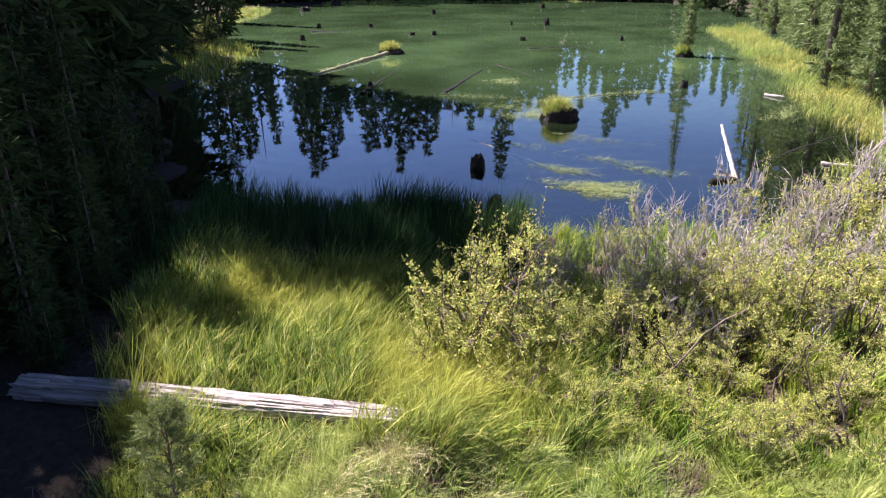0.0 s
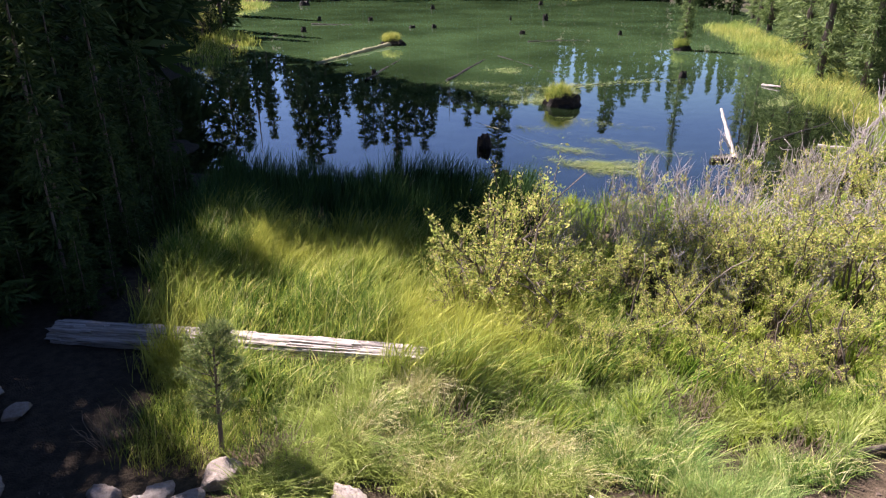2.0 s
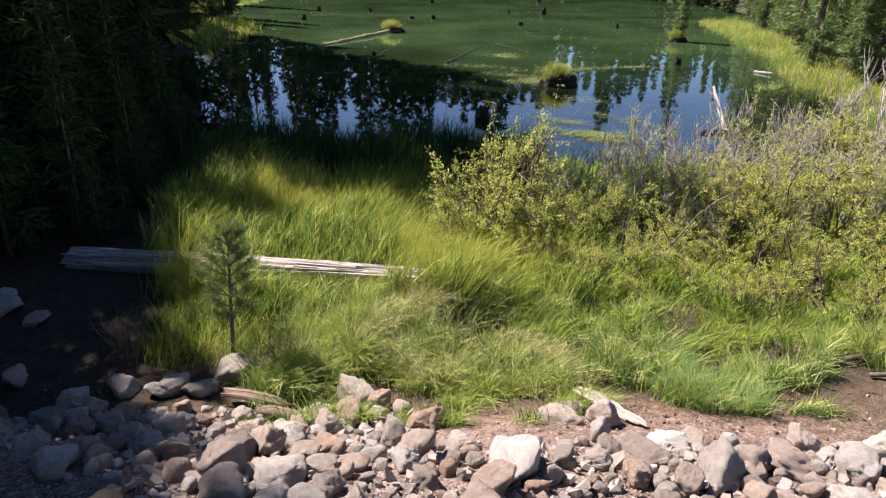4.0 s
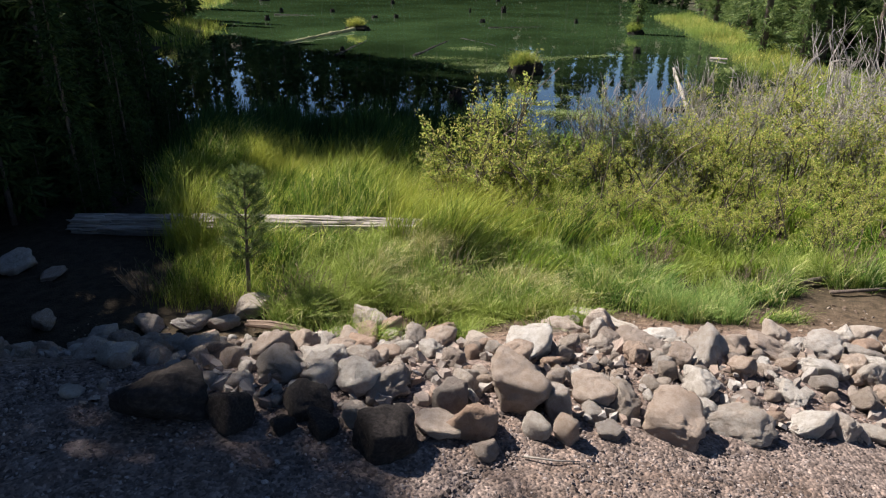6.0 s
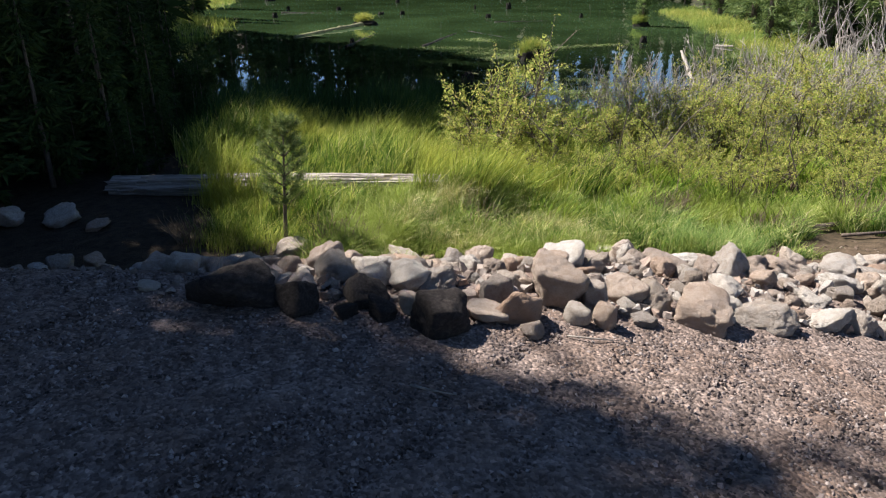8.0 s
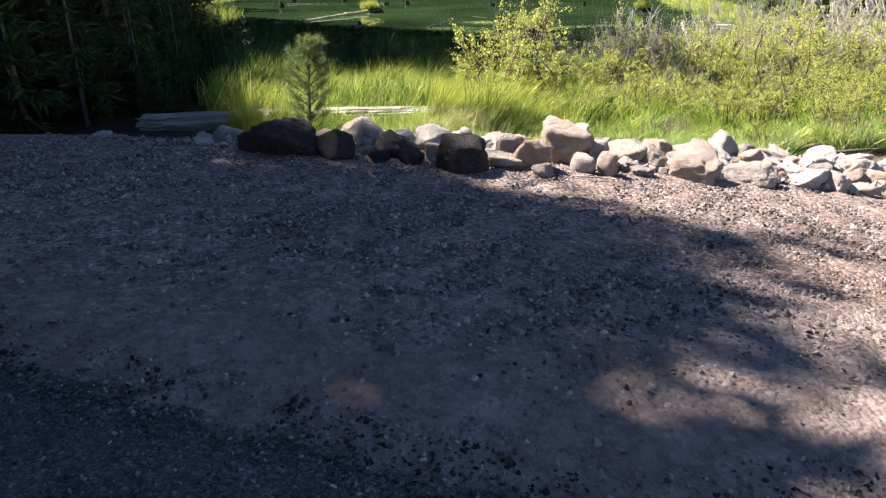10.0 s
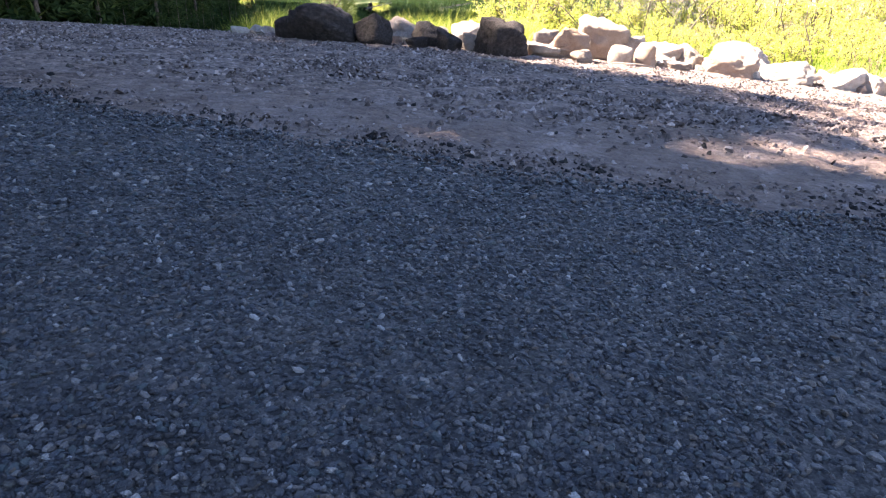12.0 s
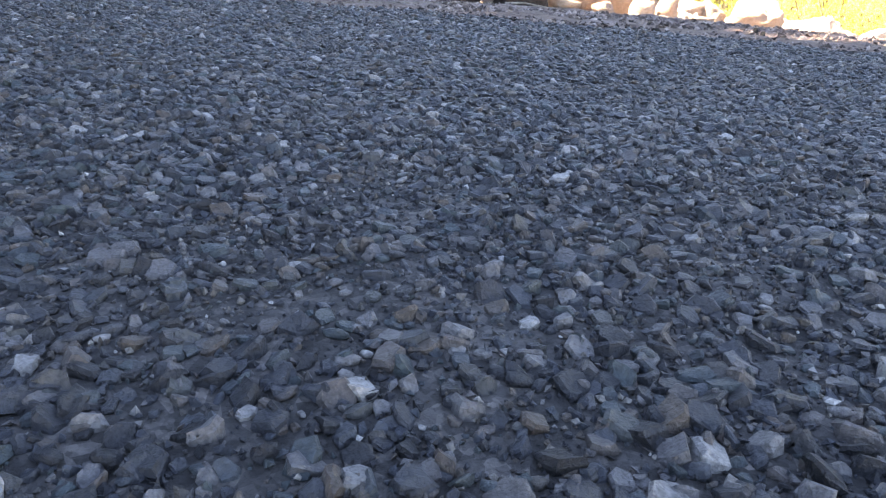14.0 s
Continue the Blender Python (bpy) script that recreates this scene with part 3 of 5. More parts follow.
# ---- trees ----
def conifer_meshes(seed, height, width, whorls, low=0.08, needle=NEEDLE, tuft=0.55, per=11, bare=False, sprays=4, limbs_too=True, slim=0.16):
    """Trunk and crown of a conifer at the origin: whorls of drooping limbs with many needle sprays."""
    r = np.random.default_rng(seed)
    bend = r.normal(0, 0.012 * height, 2)
    tp = [(bend[0] * f * f, bend[1] * f * f, height * f) for f in np.linspace(0, 1, 9)]
    rad = [max(0.008, 0.013 * height * (1 - f) ** 0.9 + 0.01) for f in np.linspace(0, 1, 9)]
    trunk = tube(tp, rad, 8)
    limbs, P, D, S = [], [], [], []
    for i in range(whorls):
        f = low + (1 - low) * (i + r.uniform(0, 0.8)) / whorls
        if f > 0.985:
            continue
        z = height * f
        reach = width * (1 - f) ** 0.75 * min(1, (f - low) * 5 + 0.45) * r.uniform(0.65, 1.1)
        for k in range(r.integers(3, 6)):
            a = r.uniform(0, 2 * math.pi)
            L = reach * r.uniform(0.6, 1.1)
            x0, y0 = bend * f * f
            dirv = np.array([math.cos(a), math.sin(a), r.uniform(-0.35, 0.15)])
            tip = np.array([x0, y0, z]) + dirv * L + np.array([0, 0, 0.12 * L])
            mid = np.array([x0, y0, z]) + dirv * L * 0.5
            if limbs_too:
                limbs.append(tube([(x0, y0, z), tuple(tip)], [0.012 * height * 0.22 * (1 - f) + 0.008, 0.004], 3))
            if bare:
                continue
            m = max(3, int(per * L / width + 3))
            for q in np.linspace(0.2, 1.0, m):
                c = np.array([x0, y0, z]) + dirv * L * q + np.array([0, 0, 0.12 * L * q * q])
                for _ in range(sprays):
                    P.append(c + r.normal(0, 0.10, 3) * tuft)
                    dd = dirv * 0.8 + r.normal(0, 0.55, 3) + np.array([0, 0, -0.25])
                    D.append(dd / np.linalg.norm(dd))
                    S.append(tuft * r.uniform(0.6, 1.2) * (0.55 + 0.45 * (1 - f)))
    lv, lf = joined([trunk] + limbs)
    tr = mesh_of("trunk", lv, lf, BARK, True)
    if bare:
        return tr, None
    P, D, S = np.array(P), np.array(D), np.array(S)
    side = np.cross(D, r.normal(0, 1, P.shape))
    side /= np.linalg.norm(side, axis=1)[:, None]
    w = (S * slim)[:, None]
    m = P + D * (S * 0.45)[:, None]
    v = np.stack([P, m + side * w, P + D * S[:, None], m - side * w], 1).reshape(-1, 3)
    b = np.arange(len(P))[:, None] * 4
    return tr, fast_mesh("crown", v, np.concatenate([b + [0, 1, 2], b + [0, 2, 3]]), needle)


def conifer(meshes, x, y, scale, label, z=None, turn=None, group="pond conifers"):
    base = new("conifer_tree")
    zz = float(ground_height(np.array(x), np.array(y))) - 0.05 if z is None else z
    base.matrix_world = pose(x, y, zz, 0, 0, (x * 997 + y * 613) % 360 if turn is None else turn) @ Matrix.Scale(scale, 4)
    part("trunk", meshes[0], base)
    if meshes[1]:
        part("crown", meshes[1], base)
    return tagged(base, label, "tree", group)


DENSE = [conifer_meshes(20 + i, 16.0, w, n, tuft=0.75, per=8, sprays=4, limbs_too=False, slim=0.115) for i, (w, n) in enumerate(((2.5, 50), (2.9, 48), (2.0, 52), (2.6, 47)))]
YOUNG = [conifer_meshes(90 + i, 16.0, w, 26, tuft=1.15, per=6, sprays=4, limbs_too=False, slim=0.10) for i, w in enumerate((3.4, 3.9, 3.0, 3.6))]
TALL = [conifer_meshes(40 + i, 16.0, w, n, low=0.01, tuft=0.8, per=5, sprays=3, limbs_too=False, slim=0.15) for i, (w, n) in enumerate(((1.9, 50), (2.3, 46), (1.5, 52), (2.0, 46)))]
SUNNY = [conifer_meshes(70 + i, 14.0, w, n, low=0.05, needle=SUNLIT_NEEDLE, tuft=0.42, per=7, sprays=7, slim=0.065, limbs_too=False) for i, (w, n) in enumerate(((1.9, 56), (1.3, 60), (2.2, 52)))]


def pine_meshes(seed, height, width, limbs):
    """Trunk and open crown of an old pine: bare below, long limbs with separate clumps of needles towards their ends."""
    r = np.random.default_rng(seed)
    trunk = tube([(0.02 * q * q * height * math.sin(seed), 0, height * q) for q in np.linspace(0, 1, 9)], [0.2 * (1 - q) + 0.015 for q in np.linspace(0, 1, 9)], 8)
    boughs, P, D = [], [], []
    for i in range(limbs):
        f = 0.24 + 0.74 * (i + r.uniform(0, 0.9)) / limbs
        a = i * 2.4 + r.uniform(-0.5, 0.5)
        L = width * (1 - f) ** 0.55 * r.uniform(0.65, 1.1) + 0.3
        s = np.array([0.02 * f * f * height * math.sin(seed), 0, height * f])
        e = s + np.array([math.cos(a), math.sin(a), r.uniform(-0.15, 0.3)]) * L
        boughs.append(tube([tuple(s), tuple((s + e) / 2 + [0, 0, -0.08 * L]), tuple(e)], [0.05 * (1 - f) + 0.02, 0.03 * (1 - f) + 0.012, 0.008], 5))
        for q in np.linspace(0.42, 1.0, 3 + int(L * 1.6)):
            c = s + (e - s) * q + r.normal(0, 0.22, 3)
            n = 24
            P.append(c + r.normal(0, 0.17, (n, 3)))
            dd = r.normal(0, 1, (n, 3)) + (e - s) / L * 0.5
            D.append(dd / np.linalg.norm(dd, axis=1)[:, None])
    v, f = joined([trunk] + boughs)
    P, D = np.concatenate(P), np.concatenate(D)
    side = np.cross(D, r.normal(0, 1, P.shape))
    side /= np.linalg.norm(side, axis=1)[:, None]
    S = r.uniform(0.22, 0.40, len(P))[:, None]
    m = P + D * S * 0.5
    q = np.stack([P, m + side * S * 0.16, P + D * S, m - side * S * 0.16], 1).reshape(-1, 3)
    b = np.arange(len(P))[:, None] * 4
    return mesh_of("trunk", v, f, BARK, True), fast_mesh("crown", q, np.concatenate([b + [0, 1, 2], b + [0, 2, 3]]), NEEDLE)


OPEN_PINE = [pine_meshes(5 + i, 16.0, w, n) for i, (w, n) in enumerate(((1.9, 32), (2.1, 30)))]
SNAG = conifer_meshes(31, 14.0, 0.9, 26, bare=True)
FAR_A = [
    (-13.8, 51.5, 10.9), (-13.4, 53.7, 11.0), (-16.4, 67.4, 12.6), (-23.7, 97.5, 19.8), (-23.0, 98.8, 21.5),
    (-20.7, 98.3, 19.2), (-17.6, 100.0, 21.1), (-16.1, 99.3, 23.9), (-15.2, 101.5, 24.4), (-13.7, 100.7, 22.2),
    (-12.7, 101.9, 19.6), (-11.2, 102.1, 16.5), (-8.8, 101.4, 21.6), (-7.0, 100.6, 20.8), (-5.8, 101.7, 20.6),
    (-3.7, 100.8, 23.9), (-2.5, 101.9, 21.4), (-1.1, 102.9, 20.1), (0.3, 100.9, 21.6), (1.4, 101.9, 19.3),
]

FAR_B = [
    (3.7, 101.9, 17.1), (5.2, 101.9, 15.7), (6.5, 100.8, 17.9), (8.0, 102.8, 15.1), (11.2, 101.5, 26.0),
    (13.0, 101.3, 15.6), (21.0, 97.0, 14.2), (22.6, 97.7, 12.3), (24.1, 94.2, 17.7), (25.4, 94.9, 16.6),
    (26.3, 92.6, 13.3), (27.5, 92.3, 11.9), (28.4, 89.9, 12.5), (29.5, 89.6, 10.9), (29.1, 83.4, 11.8),
    (30.0, 83.1, 9.6), (29.6, 78.9, 9.3), (30.4, 78.6, 7.5), (29.9, 74.5, 7.4), (28.7, 68.5, 8.1),
]

for i, (x, y, h) in enumerate(FAR_A + FAR_B):
    thin = i in (4, 20)
    conifer(SNAG if thin else TALL[i % 4], x, y, h / (14.0 if thin else 16.0), "bare grey conifer snag on the far shore" if thin else "dark green conifer standing on the far pond shore", z=WATER + 0.1)
# the belt of wood behind them, left of them and right of the sedge strip
for x in np.arange(-26, 50, 1.15):
    tall = np.interp(x, [-26, 17, 19.5, 22, 24, 27, 31, 43, 50], [0.86, 0.86, 0.62, 0.62, 0.85, 0.80, 0.68, 0.66, 0.70]) * random.uniform(0.86, 1.12)
    conifer(TALL[random.randrange(4)], x + random.uniform(-0.4, 0.4), 98 + random.uniform(0, 6) - 0.006 * (min(x, 34) - 4) ** 2, tall, "shaded young conifer in the far wood", z=WATER + 0.2)
for x in np.arange(-4, 18.5, 0.85):
    conifer(TALL[random.randrange(4)], x + random.uniform(-0.3, 0.3), 103 + random.uniform(0, 4), random.uniform(0.88, 1.04), "shaded young conifer in the far wood", z=WATER + 0.2)
for y in np.arange(31, 70, 2.1):
    for k in range(2):
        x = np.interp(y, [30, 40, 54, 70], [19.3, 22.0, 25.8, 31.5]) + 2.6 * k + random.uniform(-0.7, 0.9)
        # front row gets the sunlit needle colour, rear row the dark one for shade
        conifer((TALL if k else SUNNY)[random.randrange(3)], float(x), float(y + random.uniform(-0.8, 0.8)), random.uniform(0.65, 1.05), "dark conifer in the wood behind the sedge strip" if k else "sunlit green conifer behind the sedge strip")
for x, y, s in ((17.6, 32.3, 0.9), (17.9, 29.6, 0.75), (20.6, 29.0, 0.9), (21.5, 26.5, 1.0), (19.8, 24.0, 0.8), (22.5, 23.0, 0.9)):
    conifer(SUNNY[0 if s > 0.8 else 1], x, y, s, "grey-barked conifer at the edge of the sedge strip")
# the stand on the left bank, whose shade lies over marsh, pond edge and road
BANK_A = [
    (-7.5, 5.3, 1.2, 1), (-8.1, 21.6, 1.33, 1), (-11.5, 12.7, 1.05, 4), (-10.2, 26.6, 1.26, 3), (-11.9, 34.9, 1.48, 1), (-14.6, 16.4, 1.22, 0),
    (-12.6, 39.6, 1.45, 1), (-5.5, 4.6, 0.95, 0), (-15.3, 19.2, 1.25, 1), (-12.6, 31.3, 1.5, 1), (-9.6, 24.9, 1.15, 0), (-8.3, 13.3, 0.68, 0),
    (-7.0, 1.7, 1.06, 3), (-9.1, 19.6, 0.7, 1), (-12.3, 37.7, 1.5, 0), (-11.9, 29.2, 1.35, 2), (-10.7, 17.2, 0.79, 0),
    (-14.6, 44.1, 1.08, 2), (-11.9, 22.5, 1.36, 2),
]
BANK_B = [
    (-12.4, 33.1, 1.45, 3), (-11.3, 27.7, 1.3, 1), (-7.7, 16.0, 0.43, 0), (-15.1, 21.6, 1.07, 0), (-14.6, 45.5, 0.77, 3), (-12.2, 16.9, 0.95, 1),
    (-6.0, 7.4, 0.66, 4), (-18.4, 24.5, 1.34, 1), (-7.0, 14.3, 0.46, 2), (-11.8, 14.1, 1.04, 3), (-11.8, 26.1, 1.35, 2),
    (-8.3, 25.1, 1.05, 3), (-5.6, 10.6, 0.36, 2), 
    (-13.5, 11.5, 0.9, 3), (-15.5, 50.5, 0.62, 1), (-14.8, 48.6, 0.55, 1), (-16.5, 52.5, 0.7, 1), (-7.9, 8.9, 0.87, 4), (-9.2, 17.9, 0.75, 2), (-9.5, 9.6, 1.0, 5), (-6.8, 8.4, 0.82, 5), (-10.6, 11.3, 1.12, 5), (-8.8, 8.2, 1.03, 3), (-9.9, 10.6, 1.1, 4), (-7.6, 7.2, 1.0, 5), (-12.5, 6.0, 1.0, 1), (-6.9, 18.2, 0.78, 1), (-6.3, 16.2, 0.54, 2), (-9.35, 10.25, 0.98, 4),
]
# the low ones from -5.6, 13.6 onward are added as dark masses
BANK_C = [
    (-15.5, 14.0, 1.0, 0), (-18.5, 55.0, 0.75, 0), (-21.5, 62.0, 0.8, 1), (-8.2, 3.6, 1.1, 1),
    (-7.0, 4.6, 1.0, 1), (-10.2, 5.6, 1.2, 1), (-6.4, 0.8, 1.0, 1), (-8.4, 1.2, 1.1, 3), (-5.6, 13.6, 0.27, 1), (-5.0, 12.2, 0.22, 3),
    (-6.3, 12.6, 0.3, 1), (-4.9, 15.0, 0.27, 3), (-5.9, 15.8, 0.3, 1), (-6.4, 10.4, 0.25, 1), (-5.6, 9.4, 0.2, 3), (-5.2, 17.0, 0.28, 1),
    (-6.6, 18.4, 0.32, 3),
]
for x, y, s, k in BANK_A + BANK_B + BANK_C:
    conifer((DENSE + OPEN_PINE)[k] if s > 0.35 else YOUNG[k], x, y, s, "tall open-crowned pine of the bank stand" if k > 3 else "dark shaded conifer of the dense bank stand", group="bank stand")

# added dark conifers that stand in for deep shade on the left
thicket = random.Random(12)
grown = 0
while grown < 52:
    x, y = thicket.uniform(-9.0, -4.2), thicket.uniform(9.6, 23)
    if x > -4.2 - 0.10 * max(0, y - 14) - 0.4 * max(0, 12.4 - y) or pond(np.array(x), np.array(y)) > -0.3:
        continue
    conifer(YOUNG[thicket.randrange(4)], x, y, thicket.uniform(0.12, 0.22) * (1.4 if x < -6.5 else 0.8), "young dark conifer added to deepen the left shade", group="bank stand")
    grown += 1
for i in range(58):
    x, y = thicket.uniform(-6.0, -3.25), thicket.uniform(11.7, 16.8)
    conifer(YOUNG[i % 4], x - 0.35 * max(0, 11.4 - y), y, thicket.uniform(0.055, 0.09), "low dark conifer seedling added to blacken the shaded marsh", group="bank stand")
for x, y, s in ((-3.9, 12.3, 0.17), (-4.3, 13.2, 0.21), (-3.7, 13.9, 0.15), (-4.2, 14.9, 0.20), (-3.9, 15.9, 0.16), (-4.5, 11.4, 0.20), (-4.9, 10.4, 0.22), (-4.3, 16.9, 0.2), (-5.2, 12.0, 0.3), (-5.0, 14.2, 0.3)):
    conifer(YOUNG[int(s * 100) % 4], x, y, s, "bushy dark conifer added to blacken the shaded marsh edge", group="bank stand")
# more of them, added to darken the bare bank beyond
for x, y, s in ((-12.6, 43.6, 0.16), (-13.4, 45.2, 0.2), (-12.0, 46.4, 0.14), (-14.4, 47.6, 0.22), (-13.0, 48.6, 0.15), (-15.2, 50.0, 0.22), (-11.6, 42.2, 0.13), (-12.2, 40.6, 0.16)):
    conifer(YOUNG[int(s * 100) % 4], x, y, s, "low dark conifer added to darken the shaded bank", group="bank stand")


# ---- the fallen log in the marsh ----
def fallen_log(a, b, r0, r1, label):
    """A weathered trunk from a to b: grooved lengthwise, checked, with broken ends and a knot hole."""
    a, b = Vector(a), Vector(b)
    L = (b - a).length
    n, m = 200, 56
    seed = Vector((3.1, 7.7, 1.9))
    vs, fs = [], []
    for i in range(n + 1):
        f = i / n
        for k in range(m):
            t = 2 * math.pi * k / m
            r = r0 + (r1 - r0) * f
            groove = noise.fractal(Vector((f * L * 0.55, math.cos(t) * 4.6, math.sin(t) * 4.6)) + seed, 0.6, 2.2, 6)
            crack = noise.noise(Vector((f * L * 0.35, math.cos(t) * 9.5, math.sin(t) * 9.5)) - seed)
            r *= 1 + 0.15 * groove - (0.17 if abs(crack) < 0.055 else 0.0) + 0.07 * noise.noise(Vector((f * 5, math.cos(t), math.sin(t))))
            knot = (f - 0.22) ** 2 * L * L / 0.012 + (t - 1.05) ** 2 / 0.03
            r *= 1 - 0.35 * math.exp(-knot)
            x = f * L
            if i in (0, n):
                x += 0.10 * noise.noise(Vector((math.cos(t) * 4, math.sin(t) * 4, 9.0 + i)))
            vs.append((x, math.cos(t) * r * 1.05, math.sin(t) * r * 0.92 + 0.05 * math.sin(f * 2.6)))
    for i in range(n):
        for k in range(m):
            k2 = (k + 1) % m
            fs.append((i * m + k, i * m + k2, (i + 1) * m + k2, (i + 1) * m + k))
    for i, s in ((0, 1), (n, -1)):
        c = len(vs)
        vs.append((i / n * L + 0.06 * s, 0, 0.02))
        for k in range(m):
            q = (c, i * m + (k + 1) % m, i * m + k)
            fs.append(q if s > 0 else q[::-1])
    ob = new("fallen_log", mesh_of("fallen_log", vs, fs, LOG_WOOD))
    d = (b - a).normalized()
    ob.matrix_world = Matrix.Translation(a) @ d.to_track_quat("X", "Z").to_matrix().to_4x4()
    return tagged(ob, label, "log")


fallen_log((-3.58, 11.28, -0.92), (1.80, 10.03, -0.62), 0.185, 0.095, "silver-grey weathered fallen log lying in the marsh sedge")


def stick(points, r, mat, name, label, cat, group=""):
    n = len(points)
    v, f = tube(points, [r * (1 - 0.6 * i / (n - 1)) for i in range(n)], 6)
    return tagged(new(name, mesh_of(name, v, f, mat, True)), label, cat, group)


def on_ground(x, y, up=0.0):
    return (x, y, float(ground_height(np.array(x), np.array(y))) + up)


def splintered_plank(a, b, width, thick, label, mat=None):
    a, b = Vector(a), Vector(b)
    L = (b - a).length
    pieces = []
    for k in range(7):
        y = (k - 3) * width / 7
        x0, x1 = random.uniform(0, 0.12) * L, L * random.uniform(0.78, 1.0)
        t = thick * random.uniform(0.6, 1.1)
        pieces.append(tube([(x0, y, 0), (L * 0.35, y + 0.004, 0.012), (L * 0.7, y - 0.003, 0.006), (x1, y * 0.8, -0.004)], [t * 0.6, t, t * 0.9, t * 0.25], 5))
    v, f = joined(pieces)
    ob = new("driftwood_plank", mesh_of("driftwood_plank", v, f, mat or DRY_WOOD))
    ob.matrix_world = Matrix.Translation(a) @ (b - a).to_track_quat("X", "Z").to_matrix().to_4x4()
    return tagged(ob, label, "driftwood")


splintered_plank(on_ground(2.74, 8.02, 0.12), on_ground(3.06, 7.34, 0.05), 0.15, 0.022, "pale splintered driftwood plank beside a grey stone")
splintered_plank(on_ground(2.93, 7.66, 0.05), on_ground(3.17, 7.16, 0.04), 0.10, 0.020, "short bleached splinter of driftwood on the bare earth")
splintered_plank(on_ground(-0.62, 8.02, 0.12), on_ground(0.10, 7.88, 0.08), 0.12, 0.024, "brown split wood lying behind the stones", ROT_WOOD)
splintered_plank(on_ground(-0.25, 7.75, 0.08), on_ground(0.30, 7.62, 0.06), 0.10, 0.022, "brown split wood lying behind the stones", ROT_WOOD)
stick([on_ground(0.62, 4.30, 0.02), on_ground(0.72, 4.24, 0.03), on_ground(0.86, 4.22, 0.015)], 0.008, DRY_WOOD, "stick", "short bleached stick on the gravel", "stick")
stick([on_ground(1.62, 4.92, 0.02), on_ground(1.8, 4.88, 0.03), on_ground(1.95, 4.90, 0.015)], 0.007, DRY_WOOD, "stick", "thin straw-coloured stick on the gravel", "stick")

# ---- the young pine at the foot of the rocks ----
def young_pine(x, y, height):
    r = np.random.default_rng(5)
    z0 = on_ground(x, y)[2] - 0.03
    base = new("young_pine")
    base.location = (x, y, z0)
    lean = np.array([0.10, -0.05])
    axis = lambda f: np.array([lean[0] * f, lean[1] * f, height * f])
    v, f = tube([tuple(axis(q)) for q in np.linspace(0, 1, 10)], [0.024 * (1 - q) + 0.005 for q in np.linspace(0, 1, 10)], 8)
    part("trunk", mesh_of("trunk", v, f, BARK, True), base)
    def needles(P, D, parent):
        P, D = np.array(P), np.array(D)
        side = np.cross(D, r.normal(0, 1, P.shape))
        side /= np.linalg.norm(side, axis=1)[:, None]
        ln = r.uniform(0.06, 0.11, len(P))[:, None]
        v = np.stack([P - side * 0.0026, P + side * 0.0026, P + D * ln], 1).reshape(-1, 3)
        part("needles", fast_mesh("needles", v, np.arange(len(v)).reshape(-1, 3), PINE_LIT), parent, "grey-green pine needles")

    for w in range(9):
        q = 0.36 + 0.62 * w / 8
        L = 0.29 * math.sin(math.pi * min(1.0, 0.18 + 0.80 * (q - 0.34) / 0.66)) ** 0.7 + 0.05
        for k in range(5):
            a = k * 1.26 + w * 0.7 + r.uniform(-0.3, 0.3)
            d = np.array([math.cos(a), math.sin(a), 0.45 + 0.5 * q])
            d /= np.linalg.norm(d)
            Lk = L * r.uniform(0.7, 1.15)
            s = axis(q)
            v, f = tube([tuple(s), tuple(s + d * Lk * 0.5), tuple(s + d * Lk + np.array([0, 0, 0.03]))], [0.006, 0.005, 0.003], 5)
            branch = part("branch", mesh_of("branch", v, f, BARK, True), base)
            P = np.concatenate([s + d * Lk * g + r.normal(0, 0.014, (28, 3)) for g in np.linspace(0.5, 1.02, 6)])
            D = d * 0.7 + r.normal(0, 0.75, P.shape)
            needles(P, D / np.linalg.norm(D, axis=1)[:, None], branch)
    D = np.array([0, 0, 1.0]) + r.normal(0, 0.5, (160, 3))
    needles([axis(q) for q in r.uniform(0.9, 1.02, 160)], D / np.linalg.norm(D, axis=1)[:, None], base)
    return tagged(base, "young grey-green pine growing behind the stones", "tree")


young_pine(-0.74, 8.85, 1.50)

